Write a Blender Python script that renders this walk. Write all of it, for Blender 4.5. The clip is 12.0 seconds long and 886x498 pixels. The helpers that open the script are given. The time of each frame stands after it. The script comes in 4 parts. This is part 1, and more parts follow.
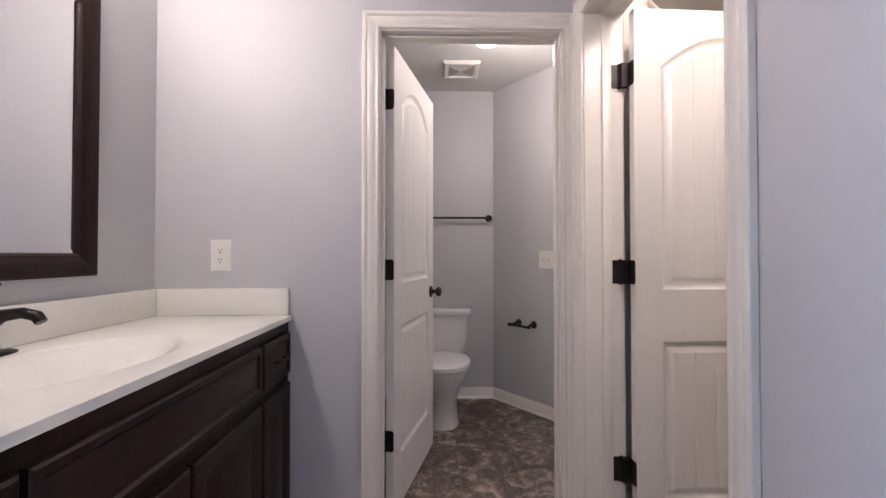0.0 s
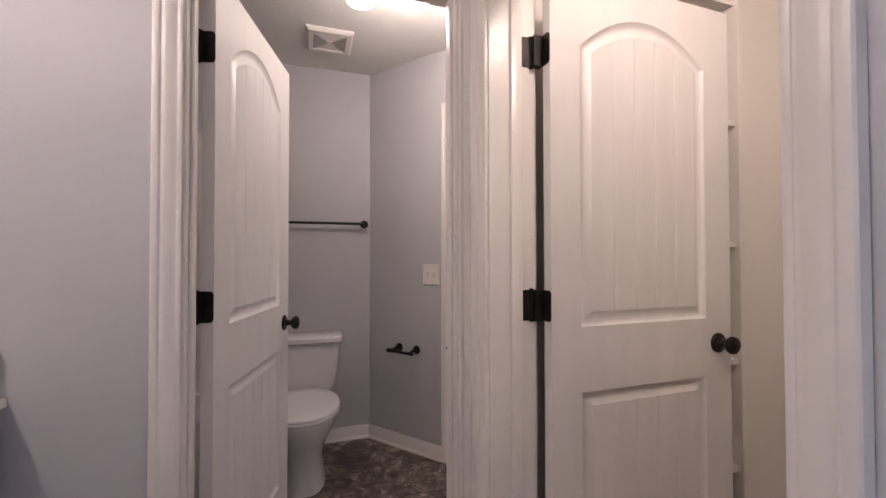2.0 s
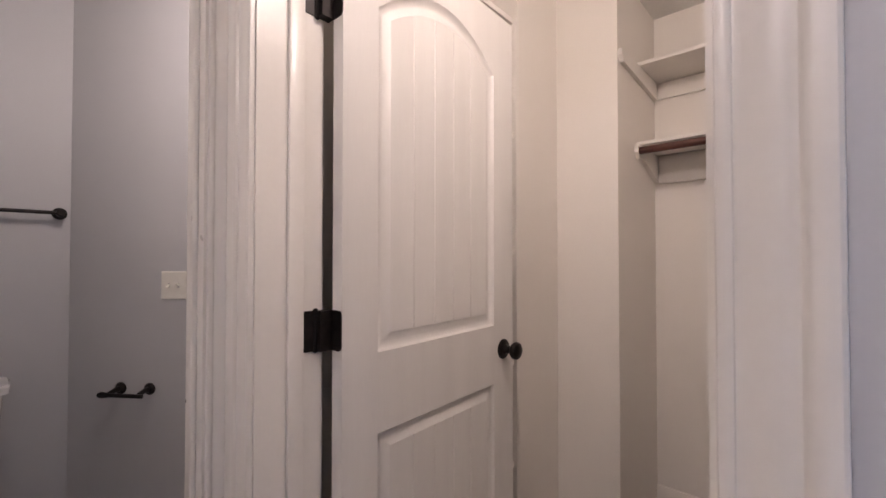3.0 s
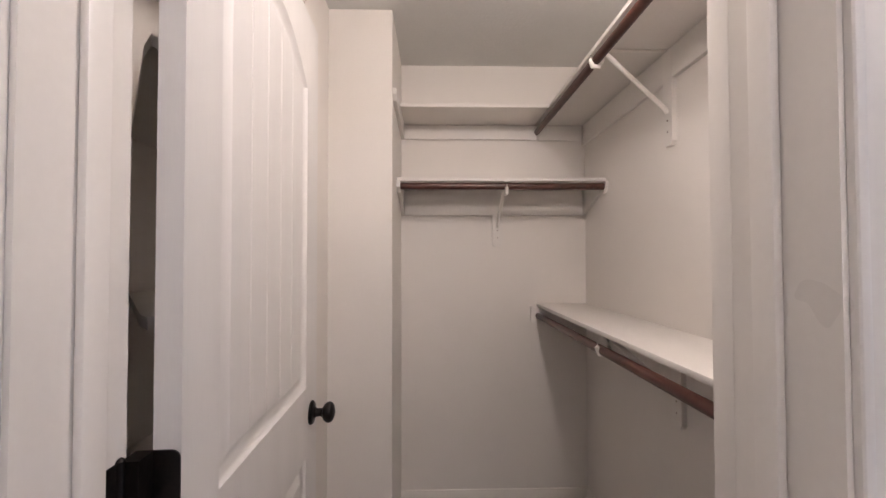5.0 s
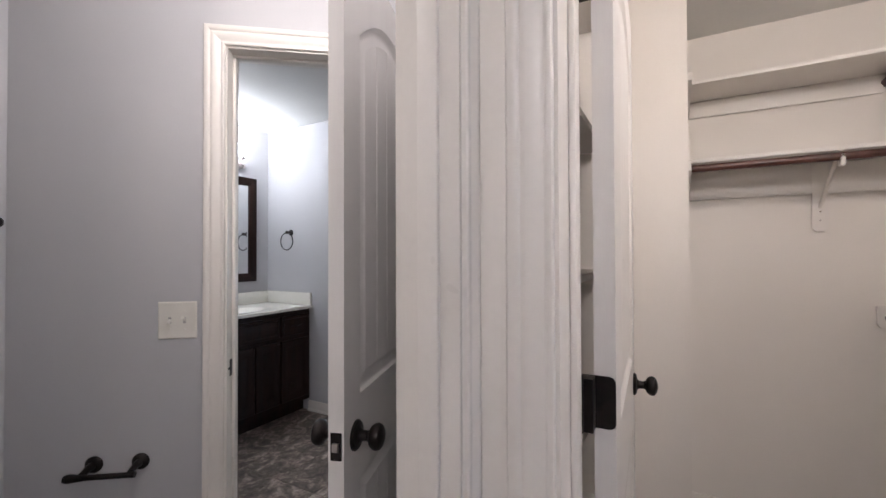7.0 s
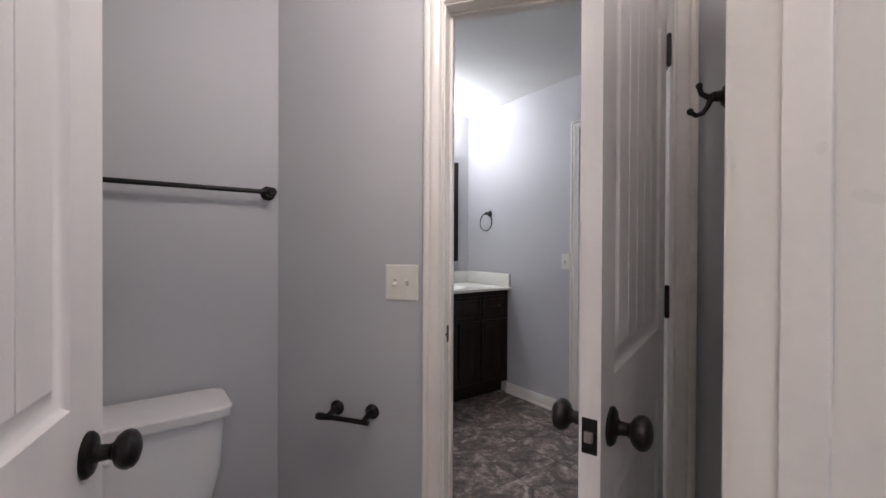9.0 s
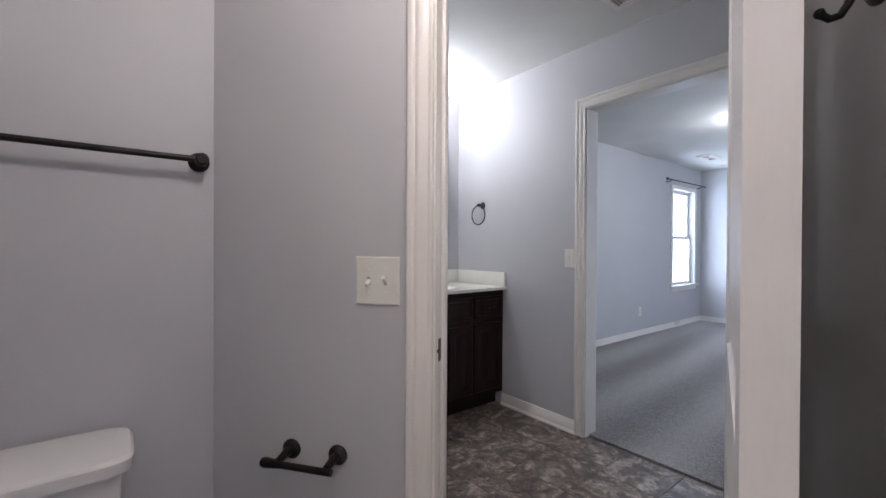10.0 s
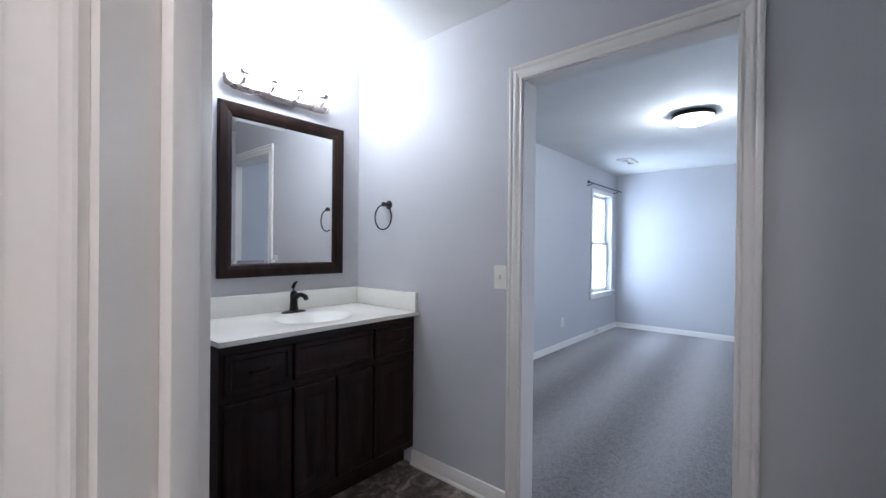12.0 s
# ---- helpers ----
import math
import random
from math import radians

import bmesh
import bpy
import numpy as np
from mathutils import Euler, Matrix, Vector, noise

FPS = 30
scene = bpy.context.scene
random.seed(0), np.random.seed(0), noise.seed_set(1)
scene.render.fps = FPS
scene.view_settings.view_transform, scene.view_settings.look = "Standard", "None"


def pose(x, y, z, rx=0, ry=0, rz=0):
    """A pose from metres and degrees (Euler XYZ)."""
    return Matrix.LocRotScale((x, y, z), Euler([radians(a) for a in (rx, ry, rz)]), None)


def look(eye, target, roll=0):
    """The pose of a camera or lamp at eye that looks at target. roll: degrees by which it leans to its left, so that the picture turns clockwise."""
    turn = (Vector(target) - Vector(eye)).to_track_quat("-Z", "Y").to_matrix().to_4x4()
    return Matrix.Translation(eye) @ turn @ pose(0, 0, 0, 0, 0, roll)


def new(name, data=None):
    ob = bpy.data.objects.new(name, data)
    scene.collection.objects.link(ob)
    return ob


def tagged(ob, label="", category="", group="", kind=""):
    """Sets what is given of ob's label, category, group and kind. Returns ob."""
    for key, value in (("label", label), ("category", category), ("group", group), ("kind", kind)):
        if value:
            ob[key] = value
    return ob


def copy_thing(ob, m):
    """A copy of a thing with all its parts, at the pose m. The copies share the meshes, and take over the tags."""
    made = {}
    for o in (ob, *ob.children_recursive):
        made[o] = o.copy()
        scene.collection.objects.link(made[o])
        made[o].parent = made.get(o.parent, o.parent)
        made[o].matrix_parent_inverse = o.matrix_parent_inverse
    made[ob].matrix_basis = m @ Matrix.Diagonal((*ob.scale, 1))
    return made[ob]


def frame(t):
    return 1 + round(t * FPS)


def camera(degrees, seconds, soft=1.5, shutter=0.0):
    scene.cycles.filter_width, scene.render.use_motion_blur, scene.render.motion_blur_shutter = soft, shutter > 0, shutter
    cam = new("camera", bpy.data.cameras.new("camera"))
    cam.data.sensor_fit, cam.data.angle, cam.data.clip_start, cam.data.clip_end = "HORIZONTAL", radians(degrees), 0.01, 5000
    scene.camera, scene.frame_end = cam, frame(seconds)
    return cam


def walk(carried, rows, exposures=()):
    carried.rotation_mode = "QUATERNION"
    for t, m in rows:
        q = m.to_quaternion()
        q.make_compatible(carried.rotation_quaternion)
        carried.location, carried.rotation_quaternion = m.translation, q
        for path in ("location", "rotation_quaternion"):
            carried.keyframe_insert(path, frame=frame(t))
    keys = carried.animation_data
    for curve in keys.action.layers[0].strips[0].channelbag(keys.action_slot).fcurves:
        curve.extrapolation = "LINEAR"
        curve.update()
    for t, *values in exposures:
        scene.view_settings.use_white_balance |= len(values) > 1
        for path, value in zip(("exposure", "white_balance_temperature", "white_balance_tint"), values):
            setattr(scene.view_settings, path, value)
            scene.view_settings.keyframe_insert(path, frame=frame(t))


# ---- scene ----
cam = camera(93.7, 12.0)
PATH = [
    (0, (-0.081, 0.015, 1.127), (-0.04, 2.015, 1.158), 0.0),
    (0.5, (-0.163, 0.126, 1.151), (0.016, 2.118, 1.182), -0.0),
    (1, (-0.181, 0.231, 1.183), (0.121, 2.208, 1.216), -0.1),
    (1.5, (-0.102, 0.363, 1.191), (0.315, 2.319, 1.219), -0.3),
    (2, (0.003, 0.491, 1.208), (0.613, 2.395, 1.242), -0.1),
    (2.5, (0.097, 0.614, 1.223), (1.103, 2.343, 1.247), -0.1),
    (3, (0.13, 0.742, 1.229), (1.608, 2.089, 1.263), -0.0),
    (3.5, (0.152, 0.898, 1.268), (1.946, 1.781, 1.288), -0.4),
    (5.3, (0.068, 1.254, 1.366), (2.066, 1.173, 1.416), -0.1),
    (5.5, (0.025, 1.303, 1.372), (2.023, 1.231, 1.414), -0.1),
    (6, (-0.02, 1.401, 1.339), (1.974, 1.547, 1.381), -0.1),
    (6.5, (-0.08, 1.445, 1.326), (1.851, 1.968, 1.357), -0.3),
    (7, (-0.105, 1.429, 1.318), (1.646, 2.394, 1.344), -0.2),
    (7.5, (-0.145, 1.4, 1.3), (1.361, 2.715, 1.319), -0.2),
    (9.5, (0.05, 1.79, 1.205), (1.22, 3.412, 1.191), 0.3),
    (10, (0.172, 1.952, 1.187), (1.401, 3.53, 1.175), 0.3),
    (10.5, (0.318, 2.124, 1.168), (1.651, 3.615, 1.16), 0.2),
    (11, (0.468, 2.26, 1.18), (1.912, 3.644, 1.182), 0.2),
    (11.5, (0.617, 2.356, 1.225), (2.108, 3.69, 1.219), 0.3),
    (12, (0.742, 2.45, 1.259), (2.256, 3.757, 1.25), 0.6),
]
EXPOSURES = [(0.0, -0.12, 6750, 18), (2.0, -0.42, 7250, 23), (3.5, -0.38, 6900, 20), (5.5, -0.27, 6500, 15), (7.5, -0.20, 6350, 13), (9.5, -0.12, 6450, 15), (10.5, -0.03, 6250, 13), (12.0, 0.05, 5950, 12)]
walk(cam, [(t, look(eye, target, roll)) for t, eye, target, roll in PATH], EXPOSURES)

# ---- world, lights, exposure ----
world = bpy.data.worlds.new("world")
scene.world = world
world.use_nodes = True
_sky = world.node_tree.nodes.new("ShaderNodeTexSky")
_sky.sky_type, _sky.sun_disc, _sky.sun_elevation, _sky.sun_rotation = "NISHITA", False, radians(40), radians(200)
world.node_tree.links.new(_sky.outputs[0], world.node_tree.nodes["Background"].inputs[0])
world.node_tree.nodes["Background"].inputs[1].default_value = 0.1


def lamp(name, kind, at, power, colour, size=0.1, target=None, size_y=None):
    data = bpy.data.lights.new(name, kind)
    data.energy, data.color = power, colour
    if kind == "AREA":
        data.shape, data.size, data.size_y = "RECTANGLE", size, size_y or size
    else:
        data.shadow_soft_size = size
    ob = new(name, data)
    ob.matrix_world = look(at, target) if target else pose(*at)
    return ob


COOL, WARM, DAY = (0.86, 0.92, 1.0), (1.0, 0.86, 0.70), (0.62, 0.78, 1.0)
for y in (0.50, 0.68, 0.86, 1.04):
    lamp("vanity_bulb", "POINT", (-1.08, y, 2.19), 6.6, (1.0, 0.935, 0.93), 0.055)
lamp("vanity_shade_light", "AREA", (-1.08, 0.77, 2.26), 13, (1.0, 0.935, 0.93), 0.62, (-1.06, 0.77, 2.44), 0.10)
for x in (1.64, 1.77, 1.90, 2.03):
    lamp("vanity_bulb", "POINT", (x, 4.50, 2.17), 4.0, COOL, 0.055)
lamp("vanity_shade_light", "AREA", (1.89, 4.54, 2.26), 9, COOL, 0.55, (1.89, 4.50, 2.44), 0.10)
lamp("toilet_room_bulb", "POINT", (0.45, 2.23, 2.25), 16, (1.0, 0.93, 0.90), 0.06)
lamp("closet_bulb", "POINT", (0.79, 0.86, 2.24), 24, (1.0, 0.93, 0.89), 0.08)
lamp("bedroom_bulb", "POINT", (4.86, 3.17, 2.335), 33, (0.86, 0.93, 1.0), 0.08)
lamp("bedroom_window_light", "AREA", (7.01, 4.852, 1.34), 36, DAY, 0.74, (7.01, 2.5, 1.34), 1.4)
lamp("bedroom_side_window_light", "AREA", (4.6, 0.93, 1.45), 26, DAY, 1.5, (4.6, 3.0, 1.0), 1.3)
lamp("front_window_light", "AREA", (-2.46, -1.9, 1.45), 200, (0.40, 0.62, 1.0), 1.4, (0.3, 0.2, 1.1), 1.4)

# ---- materials ----


def principled(name):
    m = bpy.data.materials.new(name)
    m.use_nodes = True
    nt = m.node_tree
    return m, nt, nt.nodes["Principled BSDF"]


def surface(name, c1, c2, rough=0.5, scale=6.0, bump=0.02, grain=180.0, metal=0.0, stretch=(1, 1, 1), rough_var=0.08, spec=None):
    """Two tones mixed by large soft noise and fine grain, with grain relief."""
    m, nt, bsdf = principled(name)
    new_node, link = nt.nodes.new, nt.links.new
    co = new_node("ShaderNodeTexCoord")
    mp = new_node("ShaderNodeMapping")
    mp.inputs["Scale"].default_value = stretch
    link(co.outputs["Object"], mp.inputs[0])
    big, fine = new_node("ShaderNodeTexNoise"), new_node("ShaderNodeTexNoise")
    for n, s in ((big, scale), (fine, grain)):
        n.inputs["Scale"].default_value, n.inputs["Detail"].default_value = s, 4
        link(mp.outputs[0], n.inputs["Vector"])
    mixf = new_node("ShaderNodeMath")
    mixf.operation = "MULTIPLY_ADD"
    link(fine.outputs[0], mixf.inputs[0])
    mixf.inputs[1].default_value = 0.35
    link(big.outputs[0], mixf.inputs[2])
    ramp = new_node("ShaderNodeValToRGB")
    ramp.color_ramp.elements[0].position, ramp.color_ramp.elements[1].position = 0.45, 0.9
    ramp.color_ramp.elements[0].color, ramp.color_ramp.elements[1].color = (*c1, 1), (*c2, 1)
    link(mixf.outputs[0], ramp.inputs[0])
    link(ramp.outputs[0], bsdf.inputs["Base Color"])
    rr = new_node("ShaderNodeMapRange")
    rr.inputs["To Min"].default_value, rr.inputs["To Max"].default_value = rough - rough_var, rough + rough_var
    link(big.outputs[0], rr.inputs[0])
    link(rr.outputs[0], bsdf.inputs["Roughness"])
    bp = new_node("ShaderNodeBump")
    bp.inputs["Strength"].default_value, bp.inputs["Distance"].default_value = bump, 0.01
    link(fine.outputs[0], bp.inputs["Height"])
    link(bp.outputs[0], bsdf.inputs["Normal"])
    bsdf.inputs["Metallic"].default_value = metal
    if spec is not None:
        bsdf.inputs["Specular IOR Level"].default_value = spec
    return m


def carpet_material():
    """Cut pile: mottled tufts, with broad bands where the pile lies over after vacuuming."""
    m, nt, bsdf = principled("grey_brown_carpet")
    N, L = nt.nodes.new, nt.links.new
    co = N("ShaderNodeTexCoord")
    tuft, clump = N("ShaderNodeTexNoise"), N("ShaderNodeTexNoise")
    for n, sc in ((tuft, 230.0), (clump, 60.0)):
        n.inputs["Scale"].default_value, n.inputs["Detail"].default_value = sc, 3
        L(co.outputs["Object"], n.inputs["Vector"])
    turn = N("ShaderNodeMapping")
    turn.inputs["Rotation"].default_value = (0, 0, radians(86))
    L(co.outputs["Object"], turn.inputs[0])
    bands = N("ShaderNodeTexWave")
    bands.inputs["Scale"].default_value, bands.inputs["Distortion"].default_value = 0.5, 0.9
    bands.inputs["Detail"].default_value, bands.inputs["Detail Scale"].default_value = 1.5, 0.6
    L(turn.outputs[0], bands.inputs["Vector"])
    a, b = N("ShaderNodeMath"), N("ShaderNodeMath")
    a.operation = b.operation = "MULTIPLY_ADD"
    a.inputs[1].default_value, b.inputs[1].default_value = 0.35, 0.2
    L(clump.outputs[0], a.inputs[0])
    L(tuft.outputs[0], a.inputs[2])
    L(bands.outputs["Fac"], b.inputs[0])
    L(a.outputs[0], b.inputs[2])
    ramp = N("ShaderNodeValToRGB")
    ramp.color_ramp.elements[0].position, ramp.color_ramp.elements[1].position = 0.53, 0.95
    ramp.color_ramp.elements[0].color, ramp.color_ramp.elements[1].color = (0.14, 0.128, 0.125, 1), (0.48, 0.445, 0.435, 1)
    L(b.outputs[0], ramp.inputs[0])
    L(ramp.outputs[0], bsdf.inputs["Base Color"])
    bsdf.inputs["Roughness"].default_value = 0.95
    bp = N("ShaderNodeBump")
    bp.inputs["Strength"].default_value, bp.inputs["Distance"].default_value = 0.9, 0.008
    L(a.outputs[0], bp.inputs["Height"])
    L(bp.outputs[0], bsdf.inputs["Normal"])
    return m


GREY = surface("grey_wall_paint", (0.50, 0.495, 0.51), (0.54, 0.532, 0.54), 0.55, 1.5, 0.03, 160)
CREAM = surface("cream_wall_paint", (0.755, 0.71, 0.66), (0.795, 0.75, 0.70), 0.6, 1.5, 0.06, 160)
CEIL = surface("ceiling_paint", (0.68, 0.67, 0.64), (0.74, 0.73, 0.70), 0.85, 3, 0.14, 70)
TRIM = surface("white_trim_paint", (0.77, 0.725, 0.67), (0.82, 0.775, 0.72), 0.3, 2.5, 0.008, 90)
DOORP = surface("door_paint", (0.72, 0.69, 0.66), (0.77, 0.74, 0.71), 0.34, 2.5, 0.03, 60, stretch=(6, 6, 0.5))
SHELF = surface("shelf_paint", (0.74, 0.70, 0.66), (0.80, 0.76, 0.71), 0.45, 3, 0.04, 90)
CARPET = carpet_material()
WOOD = surface("dark_stained_wood", (0.008, 0.0035, 0.003), (0.026, 0.0105, 0.007), 0.42, 3, 0.06, 30, stretch=(8, 8, 0.8), spec=0.22)
RODW = surface("dark_rod_wood", (0.035, 0.011, 0.008), (0.10, 0.032, 0.022), 0.35, 6, 0.04, 50, stretch=(1, 1, 1))
BRONZE = surface("oil_rubbed_bronze", (0.010, 0.008, 0.008), (0.026, 0.020, 0.018), 0.36, 20, 0.03, 120, metal=0.6)
NICKEL = surface("brushed_nickel", (0.42, 0.37, 0.35), (0.55, 0.49, 0.46), 0.28, 20, 0.02, 150, metal=1.0)
COUNTER = surface("cultured_marble", (0.78, 0.76, 0.69), (0.84, 0.82, 0.76), 0.16, 2.0, 0.0, 40)
PORCELAIN = surface("white_porcelain", (0.78, 0.76, 0.75), (0.82, 0.80, 0.79), 0.08, 2.0, 0.0, 40, rough_var=0.02)
PLASTIC = surface("ivory_plastic", (0.74, 0.71, 0.64), (0.79, 0.76, 0.69), 0.35, 4.0, 0.0, 60)
# shade of narrow gaps put into the colour, for vent slats and toggle slots
VENTG = surface("vent_shadow_grey", (0.36, 0.34, 0.32), (0.44, 0.42, 0.40), 0.6)
SLOT = surface("dark_slot", (0.02, 0.02, 0.02), (0.04, 0.04, 0.04), 0.6)
GROUT = surface("tile_joint", (0.15, 0.125, 0.11), (0.2, 0.17, 0.15), 0.7)
SURROUND = surface("shower_surround", (0.74, 0.70, 0.66), (0.79, 0.75, 0.71), 0.2, 2.0, 0.0, 40)


def tile_material():
    m, nt, bsdf = principled("slate_vinyl_tile")
    N, L = nt.nodes.new, nt.links.new
    co, info = N("ShaderNodeTexCoord"), N("ShaderNodeObjectInfo")
    add = N("ShaderNodeVectorMath")
    add.operation = "ADD"
    sc = N("ShaderNodeMath")
    sc.operation = "MULTIPLY"
    sc.inputs[1].default_value = 37.0
    L(info.outputs["Random"], sc.inputs[0])
    L(co.outputs["Object"], add.inputs[0])
    L(sc.outputs[0], add.inputs[1])
    n1, n2, n3 = (N("ShaderNodeTexNoise") for _ in range(3))
    for n, s, d, dist in ((n1, 6.5, 8, 1.6), (n2, 28, 8, 0.8), (n3, 3.5, 3, 0.6)):
        n.inputs["Scale"].default_value, n.inputs["Detail"].default_value, n.inputs["Distortion"].default_value = s, d, dist
        n.inputs["Roughness"].default_value = 0.65
        L(add.outputs[0], n.inputs["Vector"])
    mul = N("ShaderNodeMath")
    mul.operation = "MULTIPLY_ADD"
    mul.inputs[1].default_value = 0.5
    L(n2.outputs[0], mul.inputs[0])
    L(n1.outputs[0], mul.inputs[2])
    ramp = N("ShaderNodeValToRGB")
    cr = ramp.color_ramp
    cr.elements[0].position, cr.elements[0].color = 0.58, (0.040, 0.028, 0.023, 1)
    cr.elements[1].position, cr.elements[1].color = 0.95, (0.46, 0.385, 0.32, 1)
    e = cr.elements.new(0.74)
    e.color = (0.115, 0.087, 0.071, 1)
    e = cr.elements.new(0.82)
    e.color = (0.225, 0.18, 0.15, 1)
    L(mul.outputs[0], ramp.inputs[0])
    L(ramp.outputs[0], bsdf.inputs["Base Color"])
    bsdf.inputs["Roughness"].default_value = 0.42
    bp = N("ShaderNodeBump")
    bp.inputs["Strength"].default_value, bp.inputs["Distance"].default_value = 0.15, 0.004
    L(mul.outputs[0], bp.inputs["Height"])
    L(bp.outputs[0], bsdf.inputs["Normal"])
    return m


TILE = tile_material()


def emitter(name, colour, power):
    m, nt, bsdf = principled(name)
    bsdf.inputs["Base Color"].default_value = (0.9, 0.9, 0.9, 1)
    bsdf.inputs["Emission Color"].default_value = (*colour, 1)
    bsdf.inputs["Emission Strength"].default_value = power
    return m


GLOW = emitter("lit_frosted_glass", (0.92, 0.95, 1.0), 7.0)
GLOW_SOFT = emitter("lit_bowl_glass", (1.0, 0.95, 0.9), 5.0)
DAYLIGHT = emitter("daylight_outside", (0.80, 0.90, 1.0), 2.6)


def mirror_material():
    m, nt, bsdf = principled("mirror_glass")
    bsdf.inputs["Base Color"].default_value = (0.86, 0.87, 0.87, 1)
    bsdf.inputs["Metallic"].default_value, bsdf.inputs["Roughness"].default_value = 1.0, 0.01
    return m


MIRROR = mirror_material()


def glass_material():
    m, nt, bsdf = principled("window_glass")
    bsdf.inputs["Transmission Weight"].default_value, bsdf.inputs["Roughness"].default_value, bsdf.inputs["IOR"].default_value = 1.0, 0.0, 1.45
    return m


GLASS = glass_material()

# ---- mesh helpers ----


def box(bm, x0, x1, y0, y1, z0, z1, bevel=0.0, segs=2):
    vs = [bm.verts.new(v) for v in ((x0, y0, z0), (x1, y0, z0), (x1, y1, z0), (x0, y1, z0), (x0, y0, z1), (x1, y0, z1), (x1, y1, z1), (x0, y1, z1))]
    fs = [bm.faces.new([vs[i] for i in q]) for q in ((3, 2, 1, 0), (4, 5, 6, 7), (0, 1, 5, 4), (1, 2, 6, 5), (2, 3, 7, 6), (3, 0, 4, 7))]
    if bevel:
        bmesh.ops.bevel(bm, geom=list({e for f in fs for e in f.edges}), offset=bevel, segments=segs, affect="EDGES", profile=0.5)
    return bm


def prism(bm, pts, h0, h1, axis="z"):
    """A polygon drawn in plan (or in x, z for axis y), extruded."""
    put = (lambda p, h: (p[0], p[1], h)) if axis == "z" else (lambda p, h: (p[0], h, p[1]))
    a, b = [bm.verts.new(put(p, h0)) for p in pts], [bm.verts.new(put(p, h1)) for p in pts]
    bm.faces.new(a)
    bm.faces.new(b)
    for i in range(len(pts)):
        j = (i + 1) % len(pts)
        bm.faces.new((a[i], a[j], b[j], b[i]))
    bmesh.ops.recalc_face_normals(bm, faces=bm.faces)
    return bm


def lathe(bm, rows, m=None, n=24, sx=1.0, sy=1.0):
    """Rows of (radius, height) turned round z, then moved by m."""
    m = m or Matrix()
    rings = []
    for r, h in rows:
        rings.append([bm.verts.new(m @ Vector((r * sx * math.cos(2 * math.pi * i / n), r * sy * math.sin(2 * math.pi * i / n), h))) for i in range(n)])
    for a, b in zip(rings, rings[1:]):
        for i in range(n):
            bm.faces.new((a[i], a[(i + 1) % n], b[(i + 1) % n], b[i]))
    bm.faces.new(rings[0][::-1])
    bm.faces.new(rings[-1])
    bmesh.ops.recalc_face_normals(bm, faces=bm.faces)
    return bm


def tube(bm, pts, radius, n=12, closed=False):
    pts = [Vector(p) for p in pts]
    rad = radius if isinstance(radius, (list, tuple)) else [radius] * len(pts)
    rings, k = [], len(pts)
    for i, p in enumerate(pts):
        a = pts[(i - 1) % k] if closed or i else p
        b = pts[(i + 1) % k] if closed or i < k - 1 else p
        d = (b - a).normalized()
        s = d.cross(Vector((0, 0, 1)))
        if s.length < 1e-3:
            s = d.cross(Vector((0, 1, 0)))
        s.normalize()
        u = s.cross(d)
        rings.append([bm.verts.new(p + rad[i] * (math.cos(2 * math.pi * j / n) * s + math.sin(2 * math.pi * j / n) * u)) for j in range(n)])
    pairs = list(zip(rings, rings[1:])) + ([(rings[-1], rings[0])] if closed else [])
    for a, b in pairs:
        for j in range(n):
            bm.faces.new((a[j], a[(j + 1) % n], b[(j + 1) % n], b[j]))
    if not closed:
        bm.faces.new(rings[0][::-1])
        bm.faces.new(rings[-1])
    bmesh.ops.recalc_face_normals(bm, faces=bm.faces)
    return bm


def finish(name, bm, material, smooth=True):
    me = bpy.data.meshes.new(name)
    bm.to_mesh(me)
    bm.free()
    me.materials.append(material)
    if smooth:
        for p in me.polygons:
            p.use_smooth = True
        me.set_sharp_from_angle(angle=radians(32))
    return new(name, me)


def part(name, bm, material, parent, label=""):
    ob = finish(name, bm, material)
    ob.parent = parent
    return tagged(ob, label)


def thing(name, m, label, category, group="", kind=""):
    ob = new(name)
    ob.empty_display_size = 0.05
    ob.matrix_world = m
    return tagged(ob, label, category, group, kind)


def structure(name, bm, material, label, category):
    return tagged(finish(name, bm, material), label, category, kind="structure")


def B():
    return bmesh.new()


# ---- plan ----
H = 2.44          # ceiling
DH = 2.045        # clear height of a doorway
S = math.sqrt(0.5)


def wall(name, m, length, thick, openings, material, label, z1=H):
    """m: start of the wall's face; x along it, y through it. openings: (x0, x1) to the floor or (x0, x1, z0, z1)."""
    bm = B()
    doors = sorted(o for o in openings if len(o) == 2)
    wins = [o for o in openings if len(o) == 4]
    pts = [(0, z1), (0, 0)]
    for a, b in doors:
        pts += [(a, 0), (a, DH + 0.02), (b, DH + 0.02), (b, 0)]
    pts += [(length, 0), (length, z1)]
    if wins:
        a, b, c, d = wins[0]
        for q in ((0, a, 0, z1), (b, length, 0, z1), (a, b, 0, c), (a, b, d, z1)):
            box(bm, q[0], q[1], 0, thick, q[2], q[3])
    else:
        prism(bm, pts, 0, thick, "y")
    ob = structure(name, bm, material, label, "wall")
    ob.matrix_world = m
    return ob


